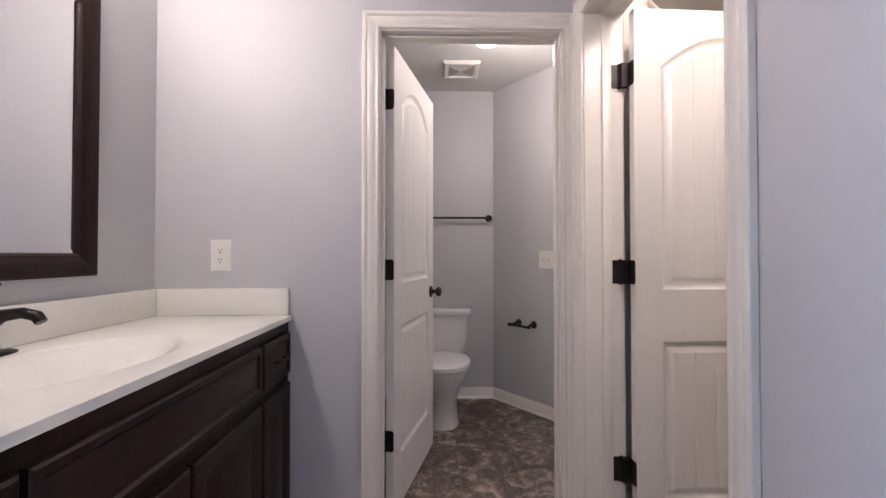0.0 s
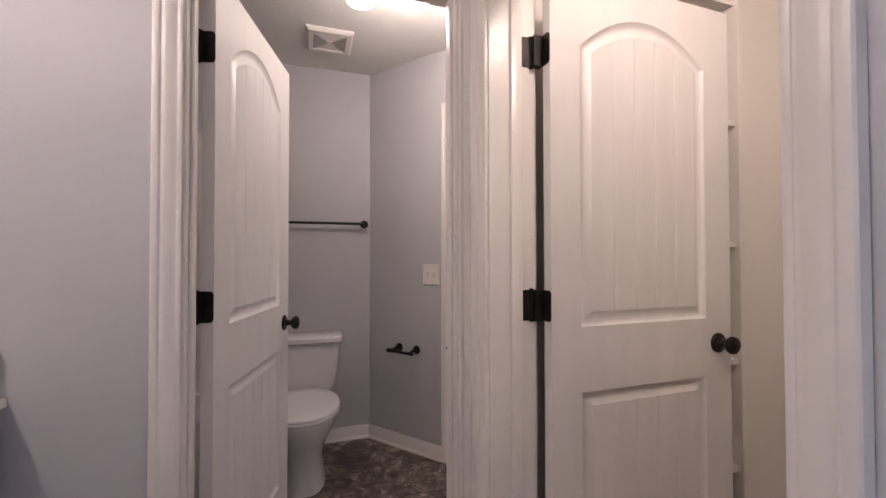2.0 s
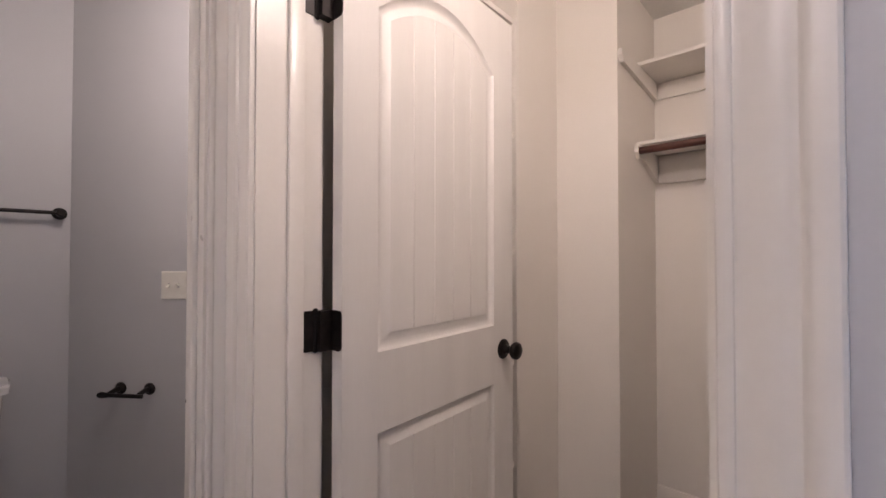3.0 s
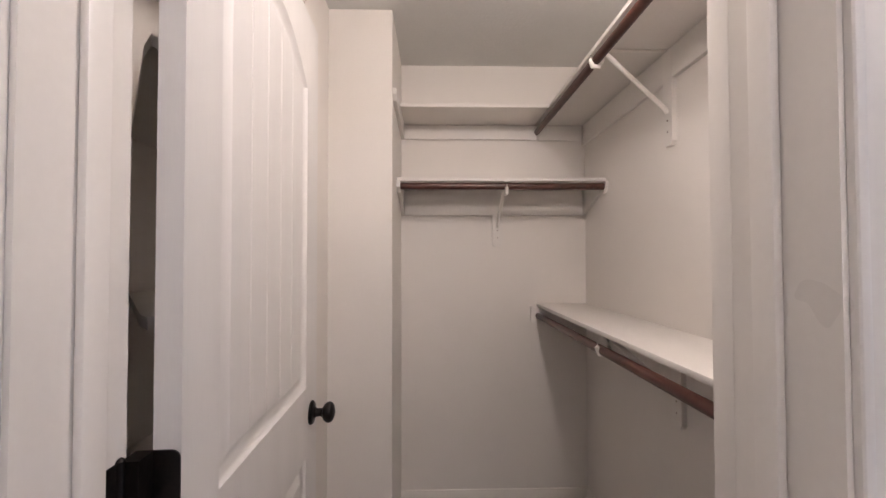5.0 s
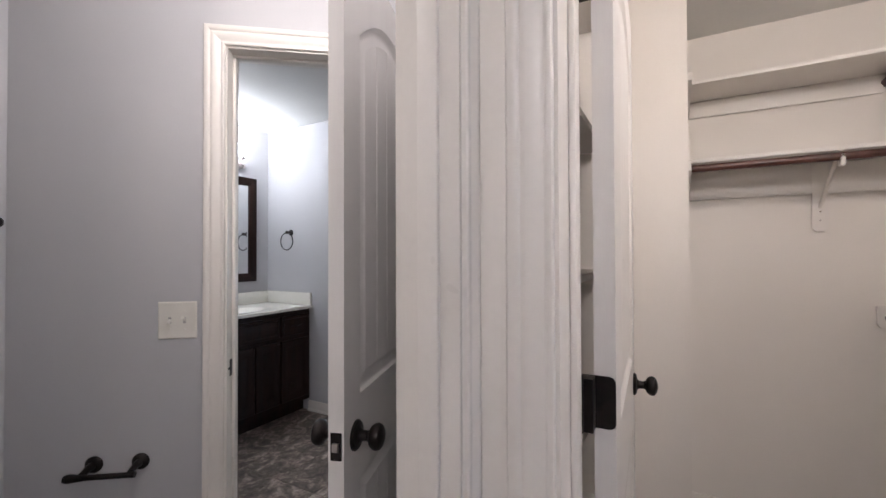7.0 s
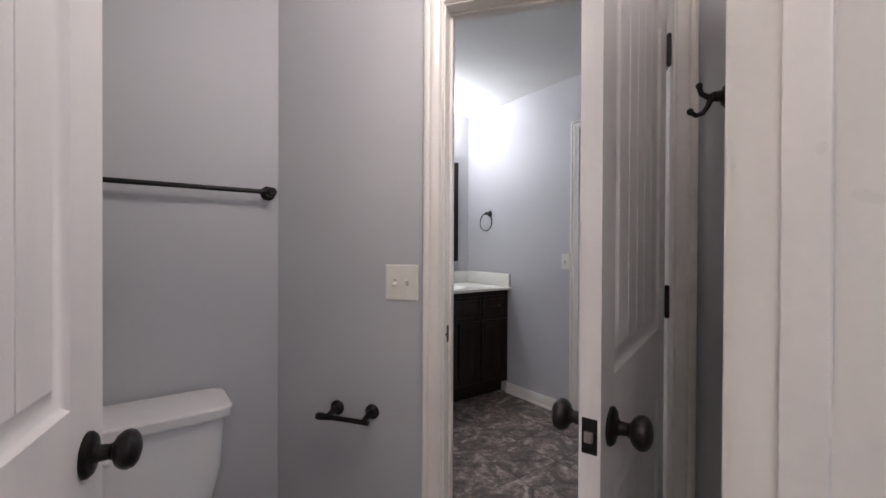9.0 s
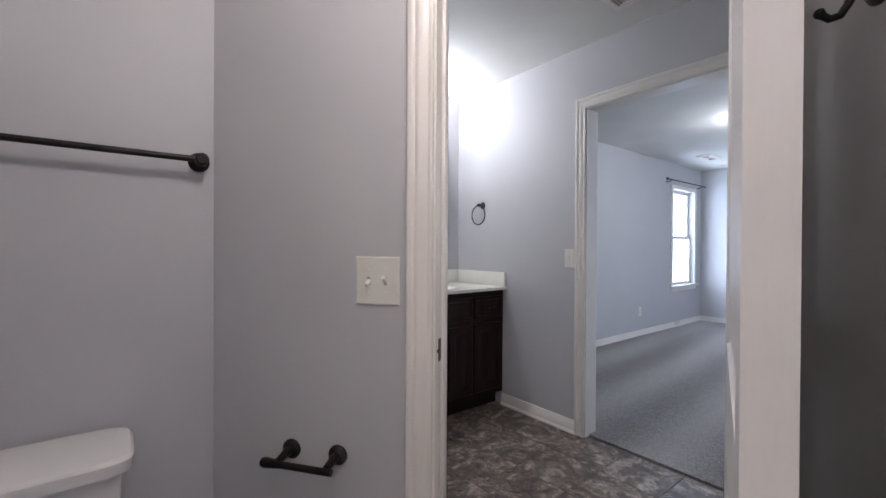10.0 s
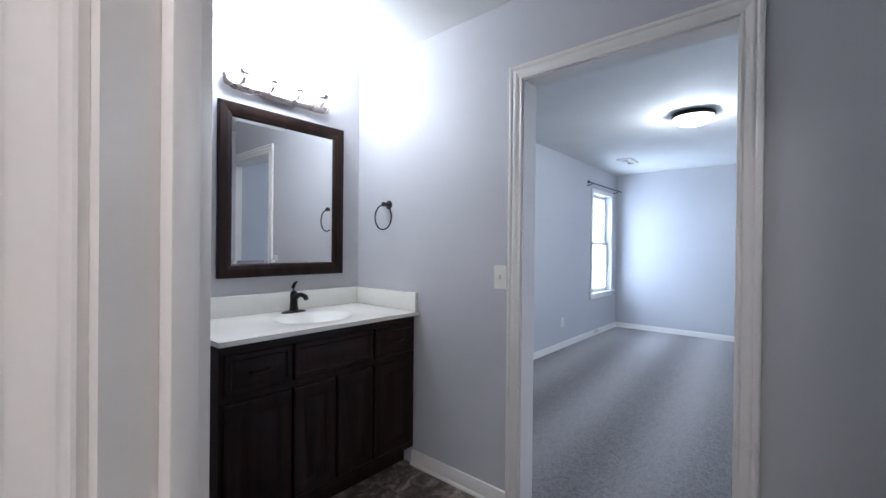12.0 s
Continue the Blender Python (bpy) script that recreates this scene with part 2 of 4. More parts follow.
CASING = [(0.0, 0.0), (0.0, 0.008), (0.0015, 0.0102), (0.004, 0.011), (0.0085, 0.011), (0.0105, 0.0102), (0.0115, 0.0085), (0.0135, 0.0083), (0.018, 0.0095), (0.024, 0.0116), (0.031, 0.0134),
          (0.037, 0.0142), (0.042, 0.0140), (0.0445, 0.0125), (0.0465, 0.0122), (0.0485, 0.0135), (0.0505, 0.0160), (0.0535, 0.0172), (0.060, 0.0174), (0.0645, 0.0165), (0.067, 0.0140), (0.068, 0.0)]


def casing(parent, w, side, y, legs=(True, True), trim=(0.068, 0.068)):
    """Moulded trim round a doorway, mitred at the head. side -1 stands proud of the near face, +1 of the far one."""
    r = 0.006
    for leg in ("left", "head", "right"):
        if (leg == "left" and not legs[0]) or (leg == "right" and not legs[1]):
            continue
        bm = B()
        rings = []
        for end in (0, 1):
            ring = []
            for d, p in CASING:
                if leg == "left":
                    dd = min(d, trim[0])
                    v = (-r - dd, 0 if not end else DH + r + d) if end == 0 else (-r - dd, DH + r + dd)
                elif leg == "right":
                    dd = min(d, trim[1])
                    v = (w + r + dd, 0) if end == 0 else (w + r + dd, DH + r + dd)
                else:
                    v = (-r - min(d, trim[0]), DH + r + d) if end == 0 else (w + r + min(d, trim[1]), DH + r + d)
                ring.append(bm.verts.new((v[0], y + side * (p + 0.0005), v[1])))
            rings.append(ring)
        k = len(CASING)
        for i in range(k - 1):
            bm.faces.new((rings[0][i], rings[0][i + 1], rings[1][i + 1], rings[1][i]))
        bm.faces.new(rings[0])
        bm.faces.new(rings[1])
        bmesh.ops.recalc_face_normals(bm, faces=bm.faces)
        part("casing", bm, TRIM, parent)


def doorway(name, m, w, thick, label, near=True, far=True, stop=0.0, near_legs=(True, True), near_trim=(0.068, 0.068)):
    """Jambs, head, stop and casings. m: face of the wall at the start of the clear opening; x across it, y through it."""
    fr = thing(name, m, label, "door frame", kind="structure")
    for x0, x1 in ((-0.018, 0), (w, w + 0.018)):
        part("jamb", box(B(), x0, x1, -0.001, thick + 0.001, 0, DH), TRIM, fr)
    part("head_jamb", box(B(), -0.018, w + 0.018, -0.001, thick + 0.001, DH, DH + 0.018), TRIM, fr)
    if stop:
        a, b = (stop - 0.035, stop)
        part("door_stop", box(B(), 0, 0.011, a, b, 0, DH - 0.011, 0.003), TRIM, fr)
        part("door_stop", box(B(), w - 0.011, w, a, b, 0, DH - 0.011, 0.003), TRIM, fr)
        part("door_stop", box(B(), 0, w, a, b, DH - 0.011, DH - 0.0005, 0.003), TRIM, fr)
    if near:
        casing(fr, w, -1, -0.001, near_legs, near_trim)
    if far:
        casing(fr, w, 1, thick + 0.001)
    return fr


def baseboard(name, m, length):
    """Runs along x from m, standing proud towards -y, with a shoe moulding."""
    bm = B()
    prof = [(0, 0), (-0.022, 0), (-0.021, 0.010), (-0.013, 0.019), (-0.012, 0.066), (-0.008, 0.074), (-0.007, 0.080), (0, 0.083)]
    a, b = [bm.verts.new((0, y, z)) for y, z in prof], [bm.verts.new((length, y, z)) for y, z in prof]
    for i in range(len(prof)):
        j = (i + 1) % len(prof)
        bm.faces.new((a[i], a[j], b[j], b[i]))
    bm.faces.new(a)
    bm.faces.new(b[::-1])
    bmesh.ops.recalc_face_normals(bm, faces=bm.faces)
    ob = structure(name, bm, TRIM, "white painted baseboard with shoe moulding along the wall", "baseboard")
    ob.matrix_world = m
    return ob


# walls of the first vanity room, toilet room, closet, second vanity room, bedrooms
G = "matte grey painted wall of the "
wall("wall_west_vanity", pose(-1.2, -0.36, 0, 0, 0, 90), 3.80, 0.12, [], GREY, G + "first vanity room and toilet room")
wall("wall_north_vanity", pose(-1.2, 1.70, 0), 1.99, 0.105, [(0.882, 1.653)], GREY, G + "vanity room with outlet and toilet room doorway")
wall("wall_closet_front", pose(0.487, 1.699, 0, 0, 0, -90), 1.95, 0.138, [(0.112, 0.914)], GREY, G + "vanity room beside the closet doorway")
wall("wall_south_vanity", pose(0.487, -0.25, 0, 0, 0, 180), 1.687, 0.11, [(0.10, 0.93)], GREY, G + "vanity room towards the front bedroom")
wall("wall_toilet_back", pose(-1.2, 3.315, 0), 1.62, 0.12, [], GREY, G + "toilet room behind the toilet")
C0 = (0.388, 3.313)          # corner of toilet room, start of the angled wall
DIAG = Matrix.Translation((*C0, 0)) @ pose(0, 0, 0, 0, 0, -52)
D2 = 0.668                   # clear opening of second door along the angled wall
W2 = 0.688
wall("wall_diagonal", DIAG, 1.428, 0.115, [(D2 - 0.018, D2 + W2 + 0.018)], GREY, G + "toilet room set at an angle, with a doorway")
CR = DIAG @ Vector((1.428, 0, 0))
HOOKW = Matrix.Translation((CR[0], CR[1], 0)) @ pose(0, 0, 0, 0, 0, -142)
wall("wall_hooks", HOOKW, 0.62, 0.09, [], GREY, G + "toilet room with robe hooks")
wall("wall_vanity_far", pose(0.70, 4.68, 0), 1.76, 0.12, [], GREY, G + "second vanity room behind the mirror")
wall("wall_bedroom_door", pose(2.46, 4.72, 0, 0, 0, -90), 2.90, 0.115, [(1.262, 2.118)], GREY, G + "second vanity room with a doorway to the bedroom")
wall("wall_west_second", pose(0.80, 3.02, 0, 0, 0, 90), 1.70, 0.10, [], GREY, G + "second vanity room, plain")
wall("wall_south_second", pose(2.46, 2.22, 0, 0, 0, 180), 1.12, 0.08, [], GREY, G + "second vanity room, plain")
K = "cream painted wall of the walk-in closet"
wall("wall_closet_back", pose(2.42, 2.10, 0, 0, 0, -90), 1.87, 0.04, [], CREAM, K)
wall("wall_closet_south", pose(2.46, 0.33, 0, 0, 0, 180), 1.852, 0.1, [], CREAM, K)
wall("wall_closet_lining", pose(0.629, 0.33, 0, 0, 0, 90), 1.36, 0.004, [(0.455, 1.257)], CREAM, K)
bm = prism(B(), [(1.56, 1.64), (1.897, 1.64), (1.897, 1.365), (2.42, 1.365), (2.42, 2.12), (1.56, 2.12)], 0, H)
structure("wall_closet_column", bm, CREAM, "cream painted closet wall corner beside the linen shelves", "wall")
bm = prism(B(), [(0.70, 1.70), (0.80, 1.698), (1.27, 2.06), (1.56, 2.06), (1.56, 2.11), (1.25, 2.11)], 0, H)
structure("wall_linen_back", bm, CREAM, "cream painted wall behind the linen shelves", "wall")
Wl = "pale grey painted wall of the carpeted bedroom"
wall("wall_bedroom_north", pose(2.46, 4.72, 0), 5.31, 0.14, [(4.17, 4.93, 0.62, 2.06)], GREY, Wl)
wall("wall_bedroom_east", pose(7.65, 4.86, 0, 0, 0, -90), 4.0, 0.12, [], GREY, Wl)
wall("wall_bedroom_south", pose(7.65, 1.00, 0, 0, 0, 180), 5.05, 0.12, [(2.25, 3.85, 0.75, 2.1)], GREY, Wl)
wall("wall_bedroom_west", pose(2.575, 1.0, 0, 0, 0, 90), 0.82, 0.05, [], GREY, Wl)
wall("wall_front_west", pose(-2.4, -3.5, 0, 0, 0, 90), 3.14, 0.1, [(0.85, 2.35, 0.7, 2.2)], GREY, "plain grey wall of the front bedroom")
wall("wall_front_south", pose(2.2, -3.5, 0, 0, 0, 180), 4.6, 0.1, [], GREY, "plain grey wall of the front bedroom")
wall("wall_front_east", pose(2.2, -0.36, 0, 0, 0, -90), 3.14, 0.1, [], GREY, "plain grey wall of the front bedroom")
wall("wall_front_north", pose(-2.4, -0.36, 0), 1.20, 0.1, [], GREY, "plain grey wall of the front bedroom")
wall("wall_front_north_east", pose(0.487, -0.36, 0), 1.713, 0.1, [], GREY, "plain grey wall of the front bedroom")

for nm, q in (("ceiling_house", (-1.32, 7.79, -0.36, 4.90)), ("ceiling_front", (-2.5, 2.3, -3.6, -0.36))):
    structure(nm, box(B(), q[0], q[1], q[2], q[3], H, H + 0.1), CEIL, "off-white textured ceiling", "ceiling")
FLOOR = structure("floor", box(B(), -1.32, 2.50, -0.30, 4.8, -0.1, -0.003), GROUT, "brown slate-look vinyl tile floor with pale joints", "floor")
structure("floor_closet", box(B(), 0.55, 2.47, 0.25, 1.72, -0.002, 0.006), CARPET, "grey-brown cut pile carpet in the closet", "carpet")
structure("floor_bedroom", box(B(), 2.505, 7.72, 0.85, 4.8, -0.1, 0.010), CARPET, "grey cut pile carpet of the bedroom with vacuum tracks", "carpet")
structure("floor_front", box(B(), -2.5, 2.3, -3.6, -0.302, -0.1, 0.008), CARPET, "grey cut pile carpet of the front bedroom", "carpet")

# doorways
W1 = 0.735
F1 = pose(-0.30, 1.70, 0)
doorway("door_frame_1", F1, W1, 0.105, "white moulded door frame of the toilet room", stop=0.066, near_trim=(0.068, 0.041))
WC = 0.764
FC = pose(0.487, 1.568, 0, 0, 0, -90)
closet_frame = doorway("door_frame_2", FC, WC, 0.142, "white moulded door frame of the closet", stop=0.099)
part("jamb_extension", box(B(), WC, WC + 0.005, 0.1435, 0.184, 0, DH, 0.001), TRIM, closet_frame)
structure("trim_corner", box(B(), 0.474, 0.4865, 1.6422, 1.684, 0, 2.10, 0.002), TRIM, "white flat trim board between two door frames", "trim")
F2 = DIAG @ pose(D2, 0, 0)
doorway("door_frame_3", F2, W2, 0.115, "white moulded door frame in the angled wall", stop=0.085)
doorway("door_frame_4", pose(2.46, 3.44, 0, 0, 0, -90), 0.82, 0.115, "white moulded door frame to the bedroom")
doorway("door_frame_5", pose(0.369, -0.25, 0, 0, 0, 180), 0.794, 0.11, "white moulded door frame to the front bedroom", near=False)

# baseboards
baseboard("baseboard_1", pose(-0.45, 3.315, 0), 0.835)
baseboard("baseboard_2", DIAG @ pose(0.005, 0, 0), D2 - 0.075)
baseboard("baseboard_3", pose(2.46, 4.15, 0, 0, 0, -90), 0.644)
baseboard("baseboard_4", pose(2.46, 2.554, 0, 0, 0, -90), 0.33)
baseboard("baseboard_5", pose(2.42, 1.365, 0, 0, 0, -90), 1.035)
baseboard("baseboard_6", pose(2.42, 0.33, 0, 0, 0, 180), 1.80)
baseboard("baseboard_7", pose(2.58, 4.72, 0), 5.07)
baseboard("baseboard_8", pose(7.65, 4.72, 0, 0, 0, -90), 3.7)
baseboard("baseboard_9", pose(0.487, 0.727, 0, 0, 0, -90), 0.960)
baseboard("baseboard_10", pose(1.897, 1.64, 0, 0, 0, -90), 0.275)
baseboard("baseboard_11", HOOKW @ pose(0.03, 0, 0), 0.55)
baseboard("baseboard_12", pose(-0.62, 1.70, 0), 0.25)

# ---- doors ----
DT = 0.035


def arch(x, x0, x1, zs, rise):
    u = (x - (x0 + x1) / 2) / ((x1 - x0) / 2)
    return zs + rise * (1 - u * u)


def panel_mesh(x0, x1, z0, zs, rise, y, side):
    """Moulded panel: a cove round a raised field of five planks parted by grooves."""
    bm = B()
    n = 14
    rings = []
    for d, dep in ((0, 0), (0.004, 0.0045), (0.010, 0.0095), (0.016, 0.0120), (0.022, 0.0120), (0.042, 0.0030)):
        a, b = x0 + d, x1 - d
        ring = [(a, z0 + d), (b, z0 + d)]
        for i in range(n + 1):
            x = b + (a - b) * i / n
            ring.append((x, arch(x, x0, x1, zs, rise) - d * (1.15 if rise else 1)))
        rings.append([bm.verts.new((x, y + side * -dep, z)) for x, z in ring])
    for p, q in zip(rings, rings[1:]):
        for i in range(len(p)):
            j = (i + 1) % len(p)
            bm.faces.new((p[i], p[j], q[j], q[i]))
    d = 0.042
    a, b = x0 + d, x1 - d
    cols = []
    for k in range(5):
        u0, u1 = a + (b - a) * k / 5, a + (b - a) * (k + 1) / 5
        g = 0.0022
        lo = u0 + (g if k else 0)
        hi = u1 - (g if k < 4 else 0)
        cols += [(lo, 0.003), ((lo + hi) / 2, 0.003), (hi, 0.003)]
        if k < 4:
            cols.append((u1, 0.0065))
    vs = [(bm.verts.new((x, y + side * -dep, z0 + d)), bm.verts.new((x, y + side * -dep, arch(x, x0, x1, zs, rise) - d * (1.15 if rise else 1)))) for x, dep in cols]
    for p, q in zip(vs, vs[1:]):
        bm.faces.new((p[0], q[0], q[1], p[1]))
    bmesh.ops.recalc_face_normals(bm, faces=bm.faces)
    want = Vector((0, side, 0))
    if sum((f.normal.dot(want)) * f.calc_area() for f in bm.faces) < 0:
        bmesh.ops.reverse_faces(bm, faces=bm.faces)
    return bm


def slab_mesh(w, h, x0, x1, lower, upper):
    """Stiles and rails with open panels, both faces and edges."""
    bm = B()
    xs = [0, x0] + [x0 + (x1 - x0) * i / 14 for i in range(1, 14)] + [x1, w]
    for y, side in ((-DT / 2, -1), (DT / 2, 1)):
        def quad(a, b, c, d):
            vs = [bm.verts.new((p[0], y, p[1])) for p in (a, b, c, d)]
            bm.faces.new(vs if side < 0 else vs[::-1])
        quad((0, 0), (x0, 0), (x0, h), (0, h))
        quad((x1, 0), (w, 0), (w, h), (x1, h))
        for a, b in zip(xs[1:], xs[2:-1]):
            quad((a, 0), (b, 0), (b, lower[0]), (a, lower[0]))
            quad((a, lower[1]), (b, lower[1]), (b, upper[0]), (a, upper[0]))
            quad((a, arch(a, x0, x1, upper[1], upper[2])), (b, arch(b, x0, x1, upper[1], upper[2])), (b, h), (a, h))
    for p in (((0, 0), (0, h)), ((0, h), (w, h)), ((w, h), (w, 0)), ((w, 0), (0, 0))):
        (a, b) = p
        bm.faces.new([bm.verts.new(v) for v in ((a[0], -DT / 2, a[1]), (a[0], DT / 2, a[1]), (b[0], DT / 2, b[1]), (b[0], -DT / 2, b[1]))])
    bmesh.ops.remove_doubles(bm, verts=bm.verts, dist=1e-5)
    return bm


def knob_mesh(side):
    m = pose(0, side * DT / 2, 0, -90 * side, 0, 0)
    return lathe(B(), [(0.033, 0), (0.033, 0.004), (0.029, 0.008), (0.016, 0.011), (0.012, 0.016), (0.011, 0.028), (0.014, 0.033), (0.022, 0.037), (0.0275, 0.044), (0.029, 0.051),
                       (0.0265, 0.058), (0.020, 0.063), (0.010, 0.066), (0.003, 0.067)], m, 28)


def panel_door(name, m, w, label, hinge_side, latch_stile=0.115):
    """Two-panel arched plank door. Origin at the hinge edge on the floor; x across the leaf. hinge_side: the face, -1 or +1 in y, that carries the knuckles."""
    h = 2.025
    d = thing(name, m, label, "door", kind="structure")
    st = 0.102
    x0, x1 = st, w - latch_stile
    lower, upper = (0.225, 0.80), (0.99, 1.812, 0.112)
    lift = 0.012
    o = part("slab", slab_mesh(w, h, x0, x1, lower, upper), DOORP, d)
    o.location.z = lift
    for side in (-1, 1):
        y = side * DT / 2
        for z0, zs, r, nm in ((lower[0], lower[1], 0.0, "lower_panel"), (upper[0], upper[1], upper[2], "arched_panel")):
            o = part(nm, panel_mesh(x0, x1, z0, zs, r, y, side), DOORP, d)
            o.location.z = lift
        o = part("knob", knob_mesh(side), BRONZE, d, "dark bronze round knob")
        o.location = (w - 0.062, 0, 0.918)
    o = part("latch_plate", box(B(), w - 0.0005, w + 0.0015, -0.0125, 0.0125, 0.918 - 0.029, 0.918 + 0.029, 0.0008, 1), BRONZE, d)
    part("latch_bolt", box(B(), w + 0.0015, w + 0.009, -0.007, 0.007, 0.918 - 0.009, 0.918 + 0.009, 0.002), NICKEL, o)
    return d


def hinges(frame_m, x, y, door_m, sgn):
    """Three bronze hinges: a leaf on the jamb at x, knuckle at y, and a leaf on the door's hinge edge."""
    for z in (0.33, 1.065, 1.805):
        th = thing("door_hinge", frame_m @ pose(x, y, z), "dark bronze butt hinge with rounded leaves on the door frame", "hinge", "door hinges")
        part("knuckle", lathe(B(), [(0.003, -0.049), (0.0065, -0.046), (0.0065, 0.046), (0.003, 0.049)], pose(0, 0, 0), 12), BRONZE, th)
        bm = box(B(), -0.0015 if sgn > 0 else -0.001, 0.001 if sgn > 0 else 0.0015, -0.040, 0.002, -0.0445, 0.0445)
        es = [e for e in bm.edges if abs(e.verts[0].co.y - e.verts[1].co.y) < 1e-6 and abs(e.verts[0].co.z - e.verts[1].co.z) < 1e-6 and e.verts[0].co.y < -0.02]
        bmesh.ops.bevel(bm, geom=es, offset=0.014, segments=4, affect="EDGES", profile=0.5)
        part("jamb_leaf", bm, BRONZE, th)
        loc = (frame_m @ pose(x, y, 0)).inverted() @ door_m
        bm = box(B(), -0.0025, 0.0, -0.0175, 0.0185, -0.0445, 0.0445)
        es = [e for e in bm.edges if abs(e.verts[0].co.y - e.verts[1].co.y) < 1e-6 and abs(e.verts[0].co.z - e.verts[1].co.z) < 1e-6 and e.verts[0].co.y < 0]
        bmesh.ops.bevel(bm, geom=es, offset=0.011, segments=4, affect="EDGES", profile=0.5)
        knuckle = loc.inverted() @ Vector((0, 0, 0))
        box(bm, min(knuckle.x, -0.003), -0.001, 0.0155, max(0.0185, knuckle.y), -0.0445, 0.0445)
        o = part("door_leaf", bm, BRONZE, th)
        o.matrix_local = loc


# first door: hinged on its left jamb, swung into the toilet room
A1 = 76.5
K1 = F1 @ pose(0.004, 0.113, 0)
DM1 = K1 @ pose(0, 0, 0, 0, 0, A1) @ pose(0.004, -DT / 2 - 0.006, 0)
panel_door("door_1", DM1, 0.708, "white two-panel arched plank door standing open into the toilet room", 1)
hinges(F1, 0.001, 0.111, DM1, 1)
# closet door
AC = 92.0
KC = FC @ pose(0.004, 0.150, 0)
DMC = KC @ pose(0, 0, 0, 0, 0, AC) @ pose(0.012, -DT / 2 - 0.016, 0)
panel_door("door_2", DMC, 0.712, "white two-panel arched plank door standing open into the closet", 1)
hinges(FC, 0.001, 0.131, DMC, 1)
# second toilet room door: hinged at the far end of the opening, swings towards the toilet
K2 = F2 @ pose(W2 - 0.004, -0.008, 0)
A2 = 250.5
DM2 = K2 @ pose(0, 0, 0, 0, 0, A2) @ pose(0.004, -DT / 2 - 0.006, 0)
panel_door("door_3", DM2, 0.690, "white two-panel arched plank door standing partly open", 1, 0.088)
for z in (0.33, 1.065, 1.805):
    th = thing("door_hinge", K2 @ pose(0, 0, z), "dark bronze butt hinge with rounded leaves on the door frame", "hinge", "door hinges")
    part("knuckle", lathe(B(), [(0.003, -0.049), (0.0065, -0.046), (0.0065, 0.046), (0.003, 0.049)], pose(0, 0, 0), 12), BRONZE, th)
    part("jamb_leaf", box(B(), 0.002, 0.0035, 0.006, 0.044, -0.0445, 0.0445), BRONZE, th)
    o = part("door_leaf", box(B(), -0.0025, 0.0, -0.0175, 0.0185, -0.0445, 0.0445), BRONZE, th)
    o.matrix_local = K2.inverted() @ DM2
# strike plates
st = thing("strike_plate", F2 @ pose(0.0, 0.045, 0.918), "dark bronze strike plate let into the jamb", "strike plate")
part("plate", box(B(), -0.0005, 0.002, -0.016, 0.016, -0.029, 0.029, 0.0009, 1), BRONZE, st)
part("lip", tube(B(), [(0.0005, -0.014, 0), (0.0005, -0.022, 0), (-0.002, -0.030, 0)], 0.004, 8), BRONZE, st)
st = copy_thing(st, F1 @ pose(W1, 0.07, 0.905, 0, 0, 180))

# ---- vanities ----


def shaker_front(x0, x1, z0, z1, rim=0.05):
    """Raised-panel front standing on the plane y = 0 towards -y."""
    bm = B()
    y0, y1 = -0.018, -0.0005
    ring = []
    for d, y in ((0, y1), (0, y0 + 0.004), (0.006, y0), (rim * 0.75, y0), (rim, y0 + 0.007), (rim + 0.012, y0 + 0.007), (rim + 0.03, y0 + 0.002)):
        d = min(d, (x1 - x0) / 2 - 0.004, (z1 - z0) / 2 - 0.004)
        ring.append([bm.verts.new(v) for v in ((x0 + d, y, z0 + d), (x1 - d, y, z0 + d), (x1 - d, y, z1 - d), (x0 + d, y, z1 - d))])
    for a, b in zip(ring, ring[1:]):
        for i in range(4):
            bm.faces.new((a[i], a[(i + 1) % 4], b[(i + 1) % 4], b[i]))
    bm.faces.new(ring[-1])
    bm.faces.new(ring[0][::-1])
    bmesh.ops.recalc_face_normals(bm, faces=bm.faces)
    return bm


def pull(x, z, parent):
    part("pull", tube(B(), [(x - 0.045, -0.018, z), (x - 0.042, -0.034, z), (x - 0.02, -0.042, z), (x + 0.02, -0.042, z), (x + 0.042, -0.034, z), (x + 0.045, -0.018, z)], 0.004, 8), BRONZE, parent, "dark bronze bar pull")


